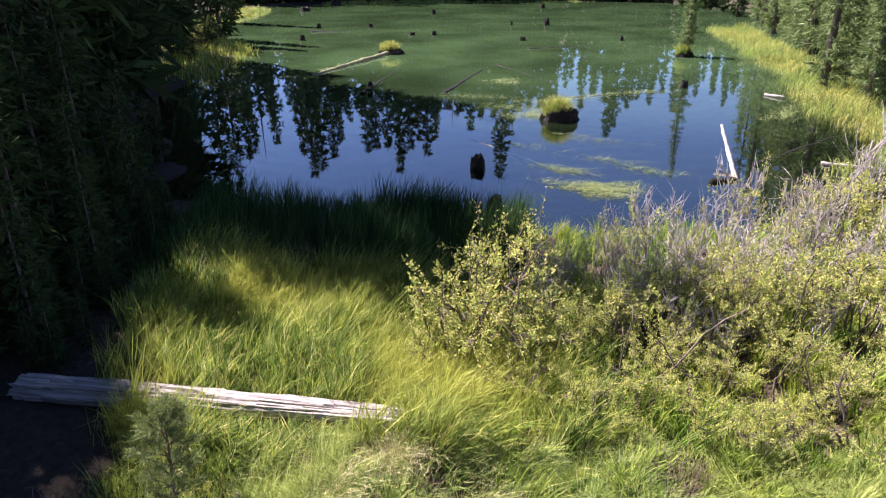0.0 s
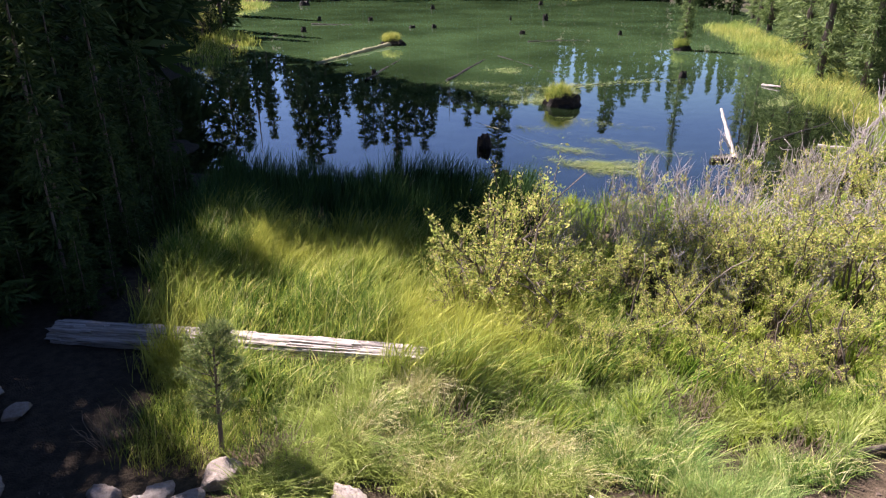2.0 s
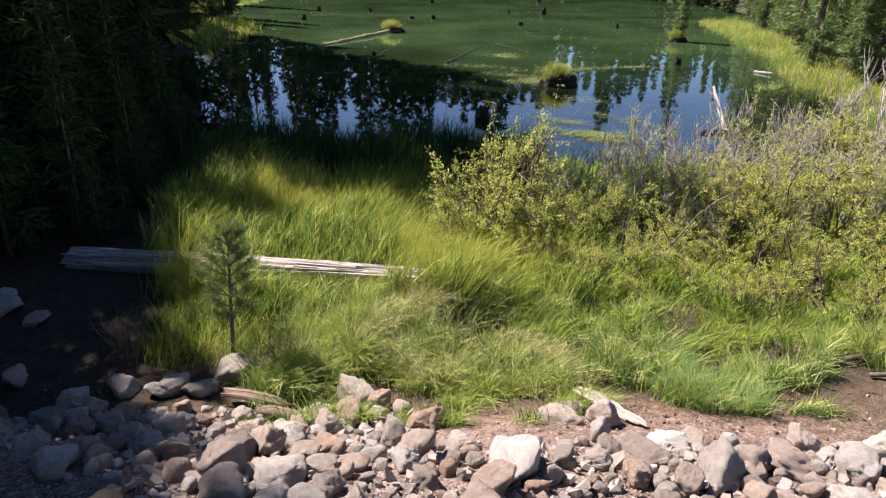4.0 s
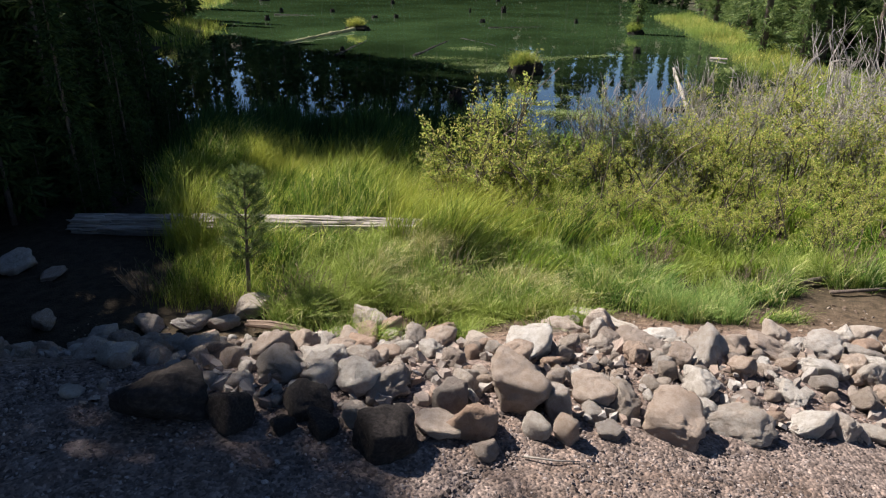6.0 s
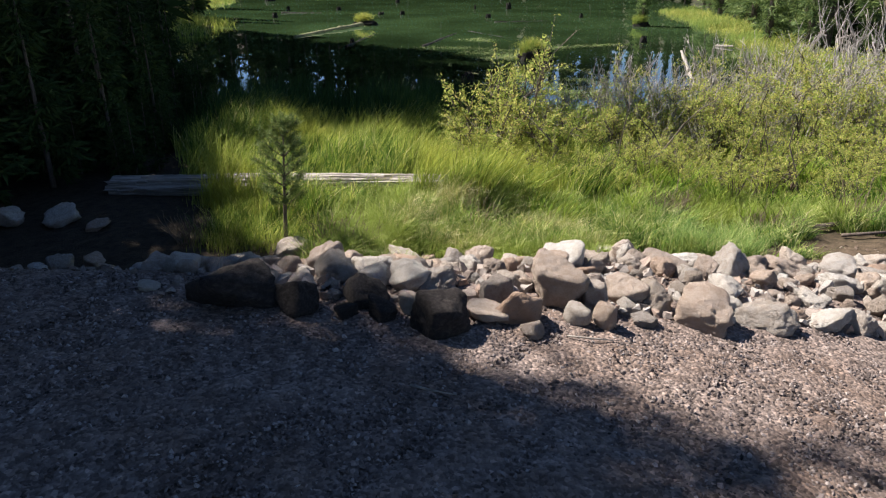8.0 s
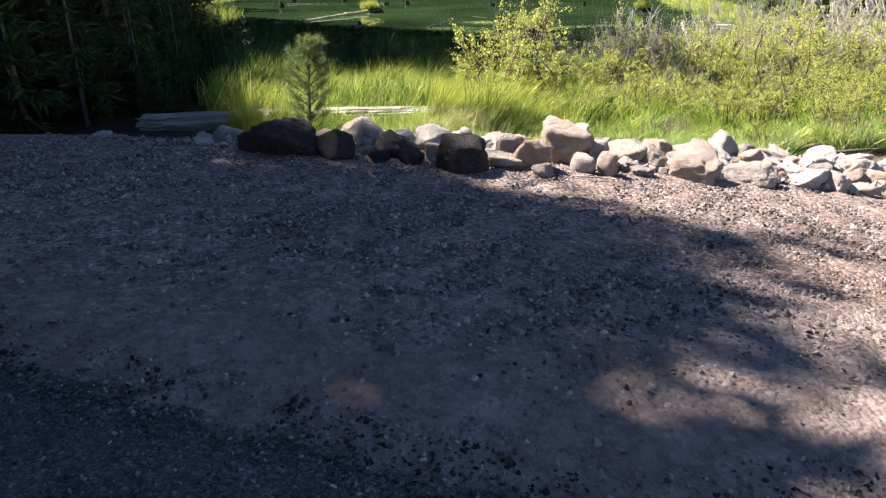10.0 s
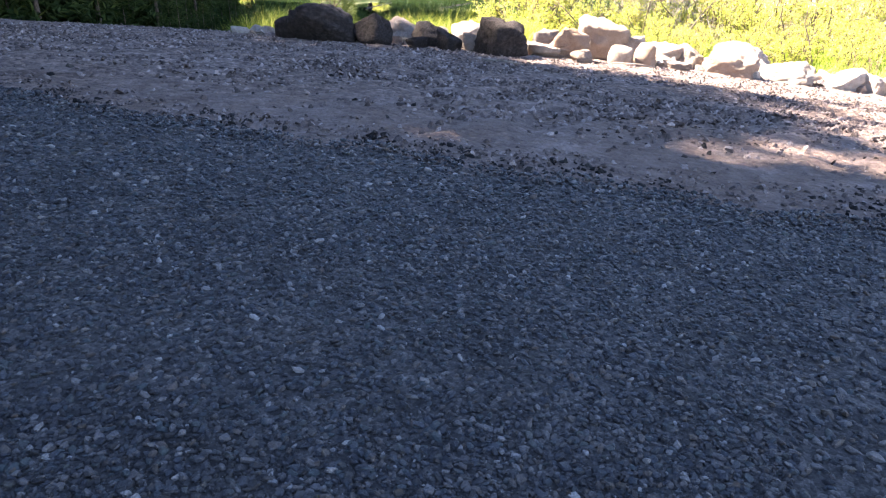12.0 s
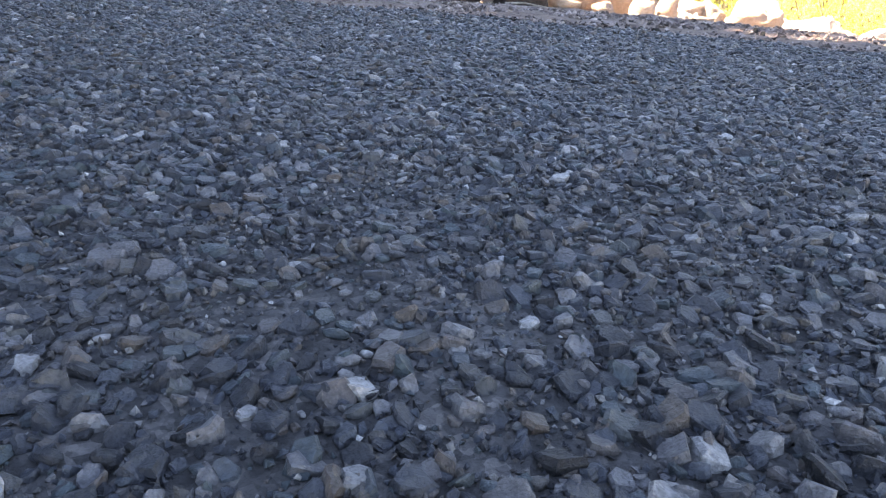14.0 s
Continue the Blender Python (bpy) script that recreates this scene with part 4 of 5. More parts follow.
# ---- willows ----
def willow_meshes(seed, height, spread, stems, twigs=9, leaves=22, leaf=0.05, dead=False, wood=None):
    """Crooked stems from one root, each with its twigs as one mesh; narrow leaves set along the outer twigs."""
    r = np.random.default_rng(seed)
    stem, C, D = [], [], []
    for i in range(stems):
        a = r.uniform(0, 2 * math.pi)
        out = spread * r.uniform(0.1, 1.0)
        h = height * r.uniform(0.55, 1.0)
        p0 = np.array([math.cos(a), math.sin(a), 0]) * r.uniform(0, 0.08 + 0.25 * spread)
        p3 = np.array([math.cos(a) * out, math.sin(a) * out, h])
        bow = 0.10 * h if dead else 0.22 * h
        pts = [p0 + (p3 - p0) * q + np.array([0, 0, bow * math.sin(math.pi * q)]) + r.normal(0, 0.034, 3) * height * (0 < q < 1) for q in np.linspace(0, 1, 7)]
        w = (0.0095 if dead else 0.0115) * height * r.uniform(0.6, 1.15)
        vs, fs = tube([tuple(p) for p in pts], [w * (1 - 0.85 * q) + 0.0016 for q in np.linspace(0, 1, 7)], 5)
        for k in range(twigs):
            q = int(r.integers(2, 6))
            s = pts[q] + (pts[q + 1] - pts[q]) * r.uniform(0, 0.3)
            along = (pts[q + 1] - pts[q]) / np.linalg.norm(pts[q + 1] - pts[q])
            d = along + r.normal(0, 0.42 if dead else 0.62, 3) + np.array([0, 0, 0.15])
            e = s + d * height * r.uniform(0.09, 0.23)
            m = (s + e) / 2 + r.normal(0, 0.022, 3)
            tv, tf = tube([tuple(s), tuple(m), tuple(e)], [w * 0.42, w * 0.3, 0.0012], 4)
            at = len(vs)
            vs, fs = vs + tv, fs + [tuple(j + at for j in f) for f in tf] + [(q * 5, q * 5 + 1, at)]   # the twig grows out of its stem
            if leaves and not (dead and (r.uniform() < 0.76 or q > 4)):
                n = int(leaves * r.uniform(0.5, 1.3))
                t = r.uniform(0.4, 1.06, n)[:, None]
                C.append(s + (m - s) * np.minimum(t * 2, 1) + (e - m) * np.maximum(t * 2 - 1, 0) + r.normal(0, 0.026, (n, 3)))
                g = (e - s) / np.linalg.norm(e - s) * 0.55 + r.normal(0, 0.55, (n, 3)) + np.array([0, 0, 0.1])
                D.append(g / np.linalg.norm(g, axis=1)[:, None])
        stem.append(mesh_of("stem", vs, fs, wood or (DEAD_STEM if dead else STEM), True))
    if not C:
        return stem, None
    C, D = np.concatenate(C), np.concatenate(D)
    side = np.cross(D, r.normal(0, 1, C.shape))
    side /= np.linalg.norm(side, axis=1)[:, None]
    L = (leaf * r.uniform(0.6, 1.3, len(C)))[:, None]
    v = np.stack([C, C + D * L * 0.4 + side * L * 0.21, C + D * L, C + D * L * 0.4 - side * L * 0.21], 1).reshape(-1, 3)
    b = np.arange(len(C))[:, None] * 4
    return stem, fast_mesh("foliage", v, np.concatenate([b + [0, 1, 2], b + [0, 2, 3]]), WILLOW)


LEAFY = [willow_meshes(50 + i, 1.6, 0.9, 12, 9, 36, 0.048) for i in range(6)]
SPARSE = [willow_meshes(60 + i, 1.6, 0.6, 15, 10, 28, 0.046, True) for i in range(4)]


def willow(x, y, scale, kind, meshes, tall=1.0):
    base = new("willow_bush")
    base.matrix_world = pose(*on_ground(x, y, -0.03), 0, 0, random.uniform(0, 360)) @ Matrix.Diagonal((scale, scale, scale * tall, 1))
    for me in meshes[0]:
        part("stem", me, base)
    if meshes[1]:
        part("foliage", meshes[1], base)
    label = "yellow-green leafy willow bush in the marsh" if kind else "half-bare grey willow thicket by the water"
    return tagged(base, label, "bush", "marsh willows")


GREEN_WILLOWS = [(3.6, 11.9, 0.6), (4.8, 12.7, 0.66), (5.5, 12.3, 0.68), (6.2, 12.1, 0.6), (4.7, 11.3, 0.5), (2.35, 12.0, 1.12), (2.0, 11.7, 0.85), (3.0, 11.6, 0.8), (1.75, 11.4, 0.6), (4.2, 12.0, 0.72), (5.0, 12.4, 0.76), (5.8, 12.0, 0.78), (6.7, 12.5, 0.8), (7.5, 12.1, 0.82),
                 (8.4, 12.6, 0.9), (9.4, 12.0, 0.9), (4.0, 10.5, 0.46), (6.3, 10.6, 0.5), (7.8, 10.8, 0.6), (9.0, 15.2, 1.0), (10.6, 13.6, 1.0), (8.6, 10.6, 0.6), (5.2, 11.0, 0.45), (3.3, 10.4, 0.42), (4.6, 10.0, 0.44), (5.7, 10.0, 0.46), (6.9, 9.9, 0.5), (7.4, 11.2, 0.6), (8.0, 9.9, 0.5), (6.0, 11.2, 0.52), (2.6, 10.8, 0.5), (5.1, 9.75, 0.42), (6.4, 9.5, 0.4), (3.7, 9.95, 0.36), (7.3, 10.3, 0.5), (9.4, 10.8, 0.7), (4.4, 11.4, 0.55)]
for i, (x, y, s) in enumerate(GREEN_WILLOWS):
    willow(x, y, s if i == 5 else s * (1.12 if y > 11.3 else 1.15), True, LEAFY[i % 6], 1.0 if i == 5 else random.uniform(0.78, 1.02))
GREY_WILLOWS = [(4.2, 12.3, 0.68), (4.9, 12.0, 0.64), (5.3, 12.8, 0.8), (3.2, 13.0, 0.75), (4.5, 12.7, 0.8), (6.2, 12.7, 0.75), (7.0, 12.2, 0.7), (8.0, 12.6, 0.85), (5.4, 11.7, 0.55), (9.0, 12.2, 0.8), (3.0, 12.3, 0.6), (2.0, 12.2, 0.5), (4.4, 14.0, 0.85), (5.2, 14.3, 0.95), (5.6, 13.4, 0.9), (6.4, 13.6, 1.0), (7.2, 14.0, 1.05), (6.9, 15.2, 1.0), (8.0, 14.6, 1.05), (8.9, 13.6, 1.0), (9.7, 14.0, 1.1), (10.4, 14.8, 1.1),
                (8.1, 13.4, 0.95), (9.9, 15.8, 1.05), (11.4, 15.2, 1.1), (11.6, 13.6, 1.1), (6.0, 14.6, 0.85), (7.5, 13.3, 0.9), (3.7, 13.4, 0.7), (9.2, 13.0, 0.9), (5.0, 13.2, 0.7), (6.9, 13.0, 0.8), (8.5, 15.6, 1.0), (10.9, 12.6, 1.0)]
for i, (x, y, s) in enumerate(GREY_WILLOWS):
    willow(x, y, s * (1.0 if y > 13.3 else 1.08), False, SPARSE[i % 4], random.uniform(0.85, 1.15))
# crooked bare limbs leaning out of the thicket
BARE_LIMBS = [((3.24, 11.2, -1.0), (2.82, 11.2, -0.68), (2.58, 11.2, -0.08), (2.68, 11.2, 0.57), (3.23, 11.25, 1.26)), ((5.09, 10.8, -0.95), (4.62, 10.8, -0.51), (4.33, 10.8, -0.13), (4.04, 10.8, 0.28)),
         ((5.53, 10.4, -1.0), (5.5, 10.4, -0.53), (5.55, 10.4, -0.3), (5.69, 10.4, -0.02)), ((6.25, 10.2, -1.0), (5.87, 10.2, -0.51), (5.74, 10.2, -0.2), (5.68, 10.2, 0.14)),
         ((4.2, 10.8, -0.95), (4.25, 10.8, -0.63), (4.7, 10.8, -0.14), (5.0, 10.8, 0.2), (5.3, 10.8, 0.5)), ((3.98, 10.8, -1.0), (3.85, 10.8, -0.49), (3.9, 10.8, 0.0), (3.92, 10.8, 0.4)),
         ((3.13, 10.6, -1.0), (2.51, 10.6, -0.73), (2.2, 10.6, -0.6), (1.87, 10.6, -0.45)), ((6.2, 9.7, -0.97), (5.95, 9.8, -0.4), (5.9, 9.9, 0.1)), ((2.5, 10.7, -0.97), (2.9, 10.6, -0.3), (2.4, 10.9, 0.2))]
for points in BARE_LIMBS:
    bend = [points[0]]
    for p, q in zip(points, points[1:]):
        bend += [tuple((a + b) / 2 + random.uniform(-0.07, 0.07) for a, b in zip(p, q)), q]
    stick(bend, 0.015, STEM, "bare_branch", "crooked bare brown branch among the willows", "branch", "bare branches")

# pale bare saplings at the water's edge, and dead brush by the stones
BARE = willow_meshes(81, 1.6, 0.45, 12, 4, 0, dead=True)
for x, y, s in ((10.4, 17.2, 1.5), (11.6, 17.6, 1.7), (12.4, 16.6, 1.8), (11.0, 16.2, 1.4), (13.2, 18.0, 1.8)):
    base = new("bare_sapling")
    base.matrix_world = pose(*on_ground(x, y, -0.03), 0, 0, random.uniform(0, 360)) @ Matrix.Scale(s, 4)
    for me in BARE[0]:
        part("stem", me, base)
    tagged(base, "pale leafless sapling by the water", "sapling", "bare saplings")
BRUSH = willow_meshes(82, 0.5, 0.4, 34, 0, 0, dead=True, wood=BRUSH_WOOD)
for x, y, s, label in ((-0.15, 8.75, 1.0, "brown dead brush beside the young pine"), (0.15, 8.55, 0.8, "brown dead brush beside the young pine"), (-1.9, 9.0, 0.9, "bare brown twigs standing in the shade"),
                       (6.4, 9.0, 1.2, "dead brush on the bare earth bank"), (7.2, 9.2, 1.3, "dead brush on the bare earth bank"), (4.0, 9.2, 1.1, "dead brush among the sedge"), (4.2, 9.35, 0.9, "dead brush among the sedge"), (4.95, 8.75, 0.8, "dead brush among the sedge"), (5.3, 8.65, 0.7, "dead brush among the sedge"), (1.55, 9.0, 0.9, "dead brush among the sedge")):
    base = new("dead_brush")
    base.matrix_world = pose(*on_ground(x, y, -0.02), 0, 0, random.uniform(0, 360)) @ Matrix.Scale(s, 4)
    for me in BRUSH[0]:
        part("twig", me, base)
    tagged(base, label, "brush", "dead brush")
for a, b, r in (((5.6, 8.75, 0.05), (7.2, 9.15, 0.10), 0.035), ((5.9, 8.5, 0.04), (7.0, 8.55, 0.05), 0.025), ((6.2, 9.0, 0.05), (7.6, 8.8, 0.12), 0.03)):
    p0, p1 = on_ground(*a), on_ground(*b)
    mid = tuple((u + w) / 2 + d for u, w, d in zip(p0, p1, (0.03, -0.05, 0.03)))
    stick([p0, mid, p1], r, BARK, "fallen_branch", "dark fallen branch on the bare earth bank", "branch", "fallen branches")

# ---- sedge, grass ----
def patch(name, n, inside, box, h, w, lean, spread, mat, label, clump=16, ragged=0.11, lift=0.0):
    x0, x1, y0, y1 = box
    c = np.stack([rng.uniform(x0, x1, n // clump * 3), rng.uniform(y0, y1, n // clump * 3)], 1)
    c = c[inside(c[:, 0], c[:, 1])][: n // clump]
    tall = 0.72 + 0.35 * np.sin(c[:, 0] * 2.1 + 1.3 * np.sin(c[:, 1] * 1.7)) * 0.5 + rng.uniform(-0.34, 0.34, len(c))
    p = np.repeat(c, clump, 0) + rng.normal(0, ragged, (len(c) * clump, 2))
    hh = np.repeat(tall, clump) * h * rng.uniform(0.6, 1.1, len(p))
    z = ground_height(p[:, 0], p[:, 1]) - 0.02 + lift
    place = np.concatenate([p, z[:, None]], 1)
    drift = np.repeat(rng.normal(0, spread * 1.0, (len(c), 2)), clump, 0)
    v, f = blades(place, hh, np.full(len(p), w) * rng.uniform(0.7, 1.3, len(p)), lean, spread)
    v = v.reshape(len(p), -1, 3)
    k = v.shape[1]
    fr = np.repeat(np.arange((k + 1) // 2) / ((k - 1) / 2), 2)[:k] ** 1.8
    v[:, :, :2] += drift[:, None, :] * hh[:, None, None] * fr[None, :, None]
    return tagged(new(name, fast_mesh(name, v.reshape(-1, 3), f, mat)), label, "grass", kind="stuff")


def noise_field(x, y):
    return np.sin(x * 2.3 + 1.1 * np.sin(y * 1.9)) + np.sin(y * 2.9 + 1.7 * np.sin(x * 1.3 + 2))


def foot(x):
    return 8.0 + 0.05 * np.clip(x, 0, 9) + 0.15 * np.sin(x * 2.3)


def off_log(x, y):
    return np.abs(y + 0.06 - (11.28 - 0.231 * (x + 3.58))) > np.where((x > -3.7) & (x < 1.25), 0.25, 0.0)


def clear_of_wood(x, y):
    return x > -2.0 - 0.36 * np.clip(y - 10.2, -1.5, 2.6) + 0.2 * np.sin(y * 2.7)


def off_hollow(x, y):
    """Two bare hollows in the grass, filled with dead twigs."""
    return np.minimum(((x - 4.05) / 0.24) ** 2 + ((y - 9.25) / 0.20) ** 2, ((x - 4.95) / 0.4) ** 2 + ((y - 8.75) / 0.2) ** 2) > 1


# the far marsh edge takes the green with the shade in it
patch("shore_rush", 14000, lambda x, y: (pond(x, y) < 0.9) & (y > 14.1 - 0.35 * np.clip(x, -2, 3) + 0.3 * np.sin(x * 2.1)) & (x > -3.6), (-3.6, 3.4, 12.8, 19), 0.95, 0.018, (0.10, -0.03), 0.13, SHADE_RUSH, "upright rushes at the water's edge, the shade there put into their dark green", 20, 0.09)
patch("marsh_sedge", 46000, lambda x, y: (y < 14.6 - 0.35 * np.clip(x, -2, 3)) & clear_of_wood(x, y) & (pond(x, y) < 0.7) & (y > foot(x) + 1.6) & off_log(x, y) & (y > 9.6 + 0.4 * np.sin(x * 3)), (-3.8, 3.6, 9.2, 19), 0.84, 0.0145, (0.27, -0.06), 0.22, SEDGE, "tall green and yellow sedge bending in the marsh", 30, 0.075)
patch("willow_sedge", 29000, lambda x, y: (pond(x, y) < 0.5) & (y > foot(x) + np.where(x > 4.5, 0.4, 0.7)) & off_hollow(x, y) & (noise_field(x * 1.4, y * 1.4) > -1.25), (2.2, 11.5, 8.6, 16.5), 0.56, 0.019, (0.15, -0.08), 0.28, LUSH, "lush green sedge growing under the willows", 30, 0.07)
patch("bank_grass", 34000, lambda x, y: (y > foot(x) + 0.15) & (y < foot(x) + np.where(x > 2.4, 1.7, 2.7)) & off_log(x, y) & off_hollow(x, y) & (x > -0.4) & (noise_field(x * 1.7 + 3, y * 1.7) > -1.0), (-0.6, 6.8, 7.7, 11), 0.44, 0.0105, (0.20, -0.10), 0.42, FINE_GRASS, "soft pale green grass at the foot of the rocks", 46, 0.05)
patch("shade_grass", 7000, lambda x, y: (y > 8.7) & clear_of_wood(x, y) & off_log(x, y), (-2.9, -0.4, 8.6, 11.2), 0.5, 0.007, (0.25, -0.1), 0.26, SEDGE, "dark green sedge beside the weathered log")
patch("foot_tufts", 17000, lambda x, y: (y > foot(x) - 0.75 + 0.08 * x) & (noise_field(x * 2.4, y * 2.4) > np.where(x > 4.2, 0.7, np.where(y < foot(x) + 0.1, 0.55, -0.3))), (-0.2, 5.6, 7.2, 8.9), 0.33, 0.010, (0.2, -0.25), 0.35, FINE_GRASS, "fresh green tufts at the foot of the bank", 26, 0.06)
patch("straw_tufts", 9000, lambda x, y: (y > foot(x) + 0.1) & off_log(x, y) & (noise_field(x * 2.0 + 1.2, y * 2.2 + 0.6) > 0.15), (0.2, 3.4, 8.0, 9.7), 0.40, 0.008, (0.30, -0.22), 0.40, STRAW, "pale straw-coloured grass lodged over the bank", 40, 0.06)
patch("feathery_tufts", 3600, lambda x, y: ((x - 4.1) / 0.5) ** 2 + ((y - 8.05) / 0.36) ** 2 + 0.25 * noise_field(x * 5, y * 5) < 1, (3.4, 5.0, 7.5, 8.6), 0.46, 0.007, (0.02, -0.06), 0.30, BLUE_GRASS, "feathery blue-green grass tufts on the bare earth", 34, 0.05)
patch("far_strip_sedge", 30000, lambda x, y: (pond(x, y) < 0.05) & (pond(x, y) > -3.0), (11.5, 27, 20, 58), 0.72, 0.036, (0.1, 0), 0.25, FAR_SEDGE, "yellow-green sedge strip along the pond shore", 14, 0.25)
patch("left_shore_sedge", 5000, lambda x, y: (pond(x, y) < 0.3) & (pond(x, y) > -5), (-18, -9, 36, 56), 0.7, 0.05, (0.1, 0), 0.25, SEDGE, "dull green sedge on the shaded left shore", 12, 0.3)
patch("left_point_sedge", 4000, lambda x, y: (pond(x, y) < 0.6) & (pond(x, y) > -3), (-24, -13.5, 57, 86), 0.7, 0.07, (0.2, 0), 0.25, FAR_SEDGE, "sunlit yellow sedge on the far point", 12, 0.3)
patch("far_edge_sedge", 5000, lambda x, y: (pond(x, y) < 0.4) & (pond(x, y) > -2), (-12, 22, 88, 97), 0.5, 0.08, (0.1, 0), 0.25, FAR_SEDGE, "low sedge along the far shore", 12, 0.3)

# ---- standing in the water ----
def stump(x, y, r, h, label, cut=0.5):
    vs, fs = [], []
    m, n = 14, 5
    sd = Vector((x, y, 0))
    for i in range(n + 1):
        f = i / n
        for k in range(m):
            t = 2 * math.pi * k / m
            q = r * (1.25 - 0.35 * f) * (1 + 0.22 * noise.noise(Vector((math.cos(t) * 2, math.sin(t) * 2, f)) + sd))
            top = h * f * (1 + cut * noise.noise(Vector((math.cos(t) * 1.7, math.sin(t) * 1.7, 5)) + sd) * f)
            vs.append((math.cos(t) * q, math.sin(t) * q, -0.5 + (0.5 + top) * (f > 0) + 0.0))
    for i in range(n):
        for k in range(m):
            fs.append((i * m + k, i * m + (k + 1) % m, (i + 1) * m + (k + 1) % m, (i + 1) * m + k))
    c = len(vs)
    vs.append((0, 0, h * 0.45))
    fs += [(n * m + k, n * m + (k + 1) % m, c) for k in range(m)]
    ob = new("stump", mesh_of("stump", vs, fs, WET_WOOD))
    ob.location = (x, y, WATER)
    return tagged(ob, label, "stump", "stumps in the pond")


for x, y, r, h in ((2.75, 21.2, 0.20, 0.34), (-7.5, 52.6, 0.22, 0.4), (-7.8, 61.7, 0.2, 0.4), (-3.7, 62.2, 0.25, 0.3), (-0.1, 55.5, 0.3, 0.22), (1.5, 55.3, 0.22, 0.3), (1.4, 75.7, 0.25, 0.45), (7.4, 51.0, 0.25, 0.3),
                   (13.2, 82.2, 0.3, 0.5), (10.6, 61.9, 0.28, 0.55), (-1.2, 34.0, 0.13, 0.2), (7.8, 62.3, 0.12, 0.4), (-12.5, 82.0, 0.7, 0.5), (-10.4, 91.3, 0.7, 0.8), (12.0, 32.7, 0.2, 0.3), (3.0, 18.3, 0.16, 0.22), (13.8, 50.3, 0.16, 0.3)):
    stump(x, y, r * (0.7 if y > 30 else 0.85), h * 0.85, "black rotted tree stump standing in the pond", 0.9 if h > 0.5 else 0.5)


def float_log(a, b, r, mat, label, dip=0.0):
    a, b = Vector(a), Vector(b)
    pts = [a + (b - a) * f + Vector((0.4 * dip * math.sin(f * 9), 0, 0)) for f in np.linspace(0, 1, 25)]
    v, f = tube([tuple(p) for p in pts], [r * (1 - 0.45 * q) * (1 + 0.1 * math.sin(q * 17)) for q in np.linspace(0, 1, 25)], 10)
    # knots and rot along the bark
    v = [tuple(c + 0.35 * r * w for c, w in zip(p, noise.noise_vector(Vector(p) * (0.5 / r)))) for p in v]
    return tagged(new("pond_log", mesh_of("pond_log", v, f, mat, True)), label, "log", "logs in the pond")


float_log((-0.9, 45.1, -0.95), (-4.2, 37.2, -1.02), 0.17, MOSSY, "half-sunken mossy log with a tuft of grass on its end")
float_log((9.02, 19.9, -1.1), (9.62, 22.7, -0.30), 0.065, DRY_WOOD, "bleached white pole slanting out of the pond")
float_log((8.3, 19.7, -1.0), (9.0, 19.8, -0.98), 0.10, WET_WOOD, "short dark floating log")
float_log((11.7, 21.1, -0.97), (12.9, 20.5, -0.96), 0.06, DRY_WOOD, "pale log floating by the shore")
float_log((14.5, 30.7, -0.97), (14.9, 30.0, -0.92), 0.06, DRY_WOOD, "pale log end resting on the shore")
for a, b, r in (((2.0, 32.1, -1.04), (4.0, 38.6, -1.03), 0.10), ((-1.4, 32.3, -1.04), (-0.2, 38.9, -1.04), 0.08), ((-7.9, 58.5, -1.06), (-4.7, 58.2, -1.06), 0.14), ((4.8, 39.9, -1.05), (7.2, 33.0, -1.04), 0.07),
                ((10.1, 21.3, -1.05), (13.8, 24.2, -1.04), 0.08), ((12.4, 21.1, -1.04), (14.1, 22.2, -1.03), 0.07), ((6.4, 30.5, -1.05), (11.6, 32.4, -1.05), 0.07), ((7.2, 46.5, -1.05), (11.0, 47.5, -1.05), 0.10)):
    float_log(a, b, r, WET_WOOD, "dark log lying sunken in the green water", 0.03)
float_log((2.7, 24.2, -1.052), (6.7, 18.2, -1.045), 0.055, MOSSY, "long pale log drowned among the pond weed", 0.1)
float_log((3.2, 23.6, -1.045), (3.9, 21.9, -1.04), 0.055, MOSSY, "short brown log drowned among the pond weed")


def tufted_hummock(x, y, r, h, label):
    base = new("hummock")
    base.location = (x, y, WATER)
    bm = bmesh.new()
    bmesh.ops.create_icosphere(bm, subdivisions=3, radius=1)
    for v in bm.verts:
        v.co = Vector((v.co.x * r, v.co.y * r * 0.8, v.co.z * h)) * (1 + 0.3 * noise.noise(v.co * 2 + Vector((x, y, 0))))
    me = bpy.data.meshes.new("mound")
    bm.to_mesh(me)
    bm.free()
    me.materials.append(WET_WOOD)
    part("mound", me, base)
    n = 1600
    a, q = rng.uniform(0, 2 * math.pi, n), np.sqrt(rng.uniform(0, 1, n))
    pl = np.stack([np.cos(a) * q * r * 0.75 - 0.2 * r, np.sin(a) * q * r * 0.6, h * 0.75 * (1 - q * q * 0.6)], 1)
    v, f = blades(pl, rng.uniform(0.3, 0.62, n), np.full(n, 0.014), (0.05, 0), 0.45)
    part("grass_tuft", fast_mesh("grass_tuft", v, f, FAR_SEDGE), base, "yellow-green grass tuft")
    return tagged(base, label, "hummock")


tufted_hummock(5.85, 26.8, 0.62, 0.5, "dark root mound topped by a grass tuft in the pond")
tufted_hummock(-0.9, 44.9, 0.7, 0.4, "grass tuft growing on the end of a sunken log")
tufted_hummock(15.2, 42.2, 0.5, 0.3, "small grassy islet at the foot of a lone conifer")
conifer(SUNNY[1], 15.3, 42.3, 0.5, "lone slender conifer standing in the pond shallows", z=WATER + 0.1)

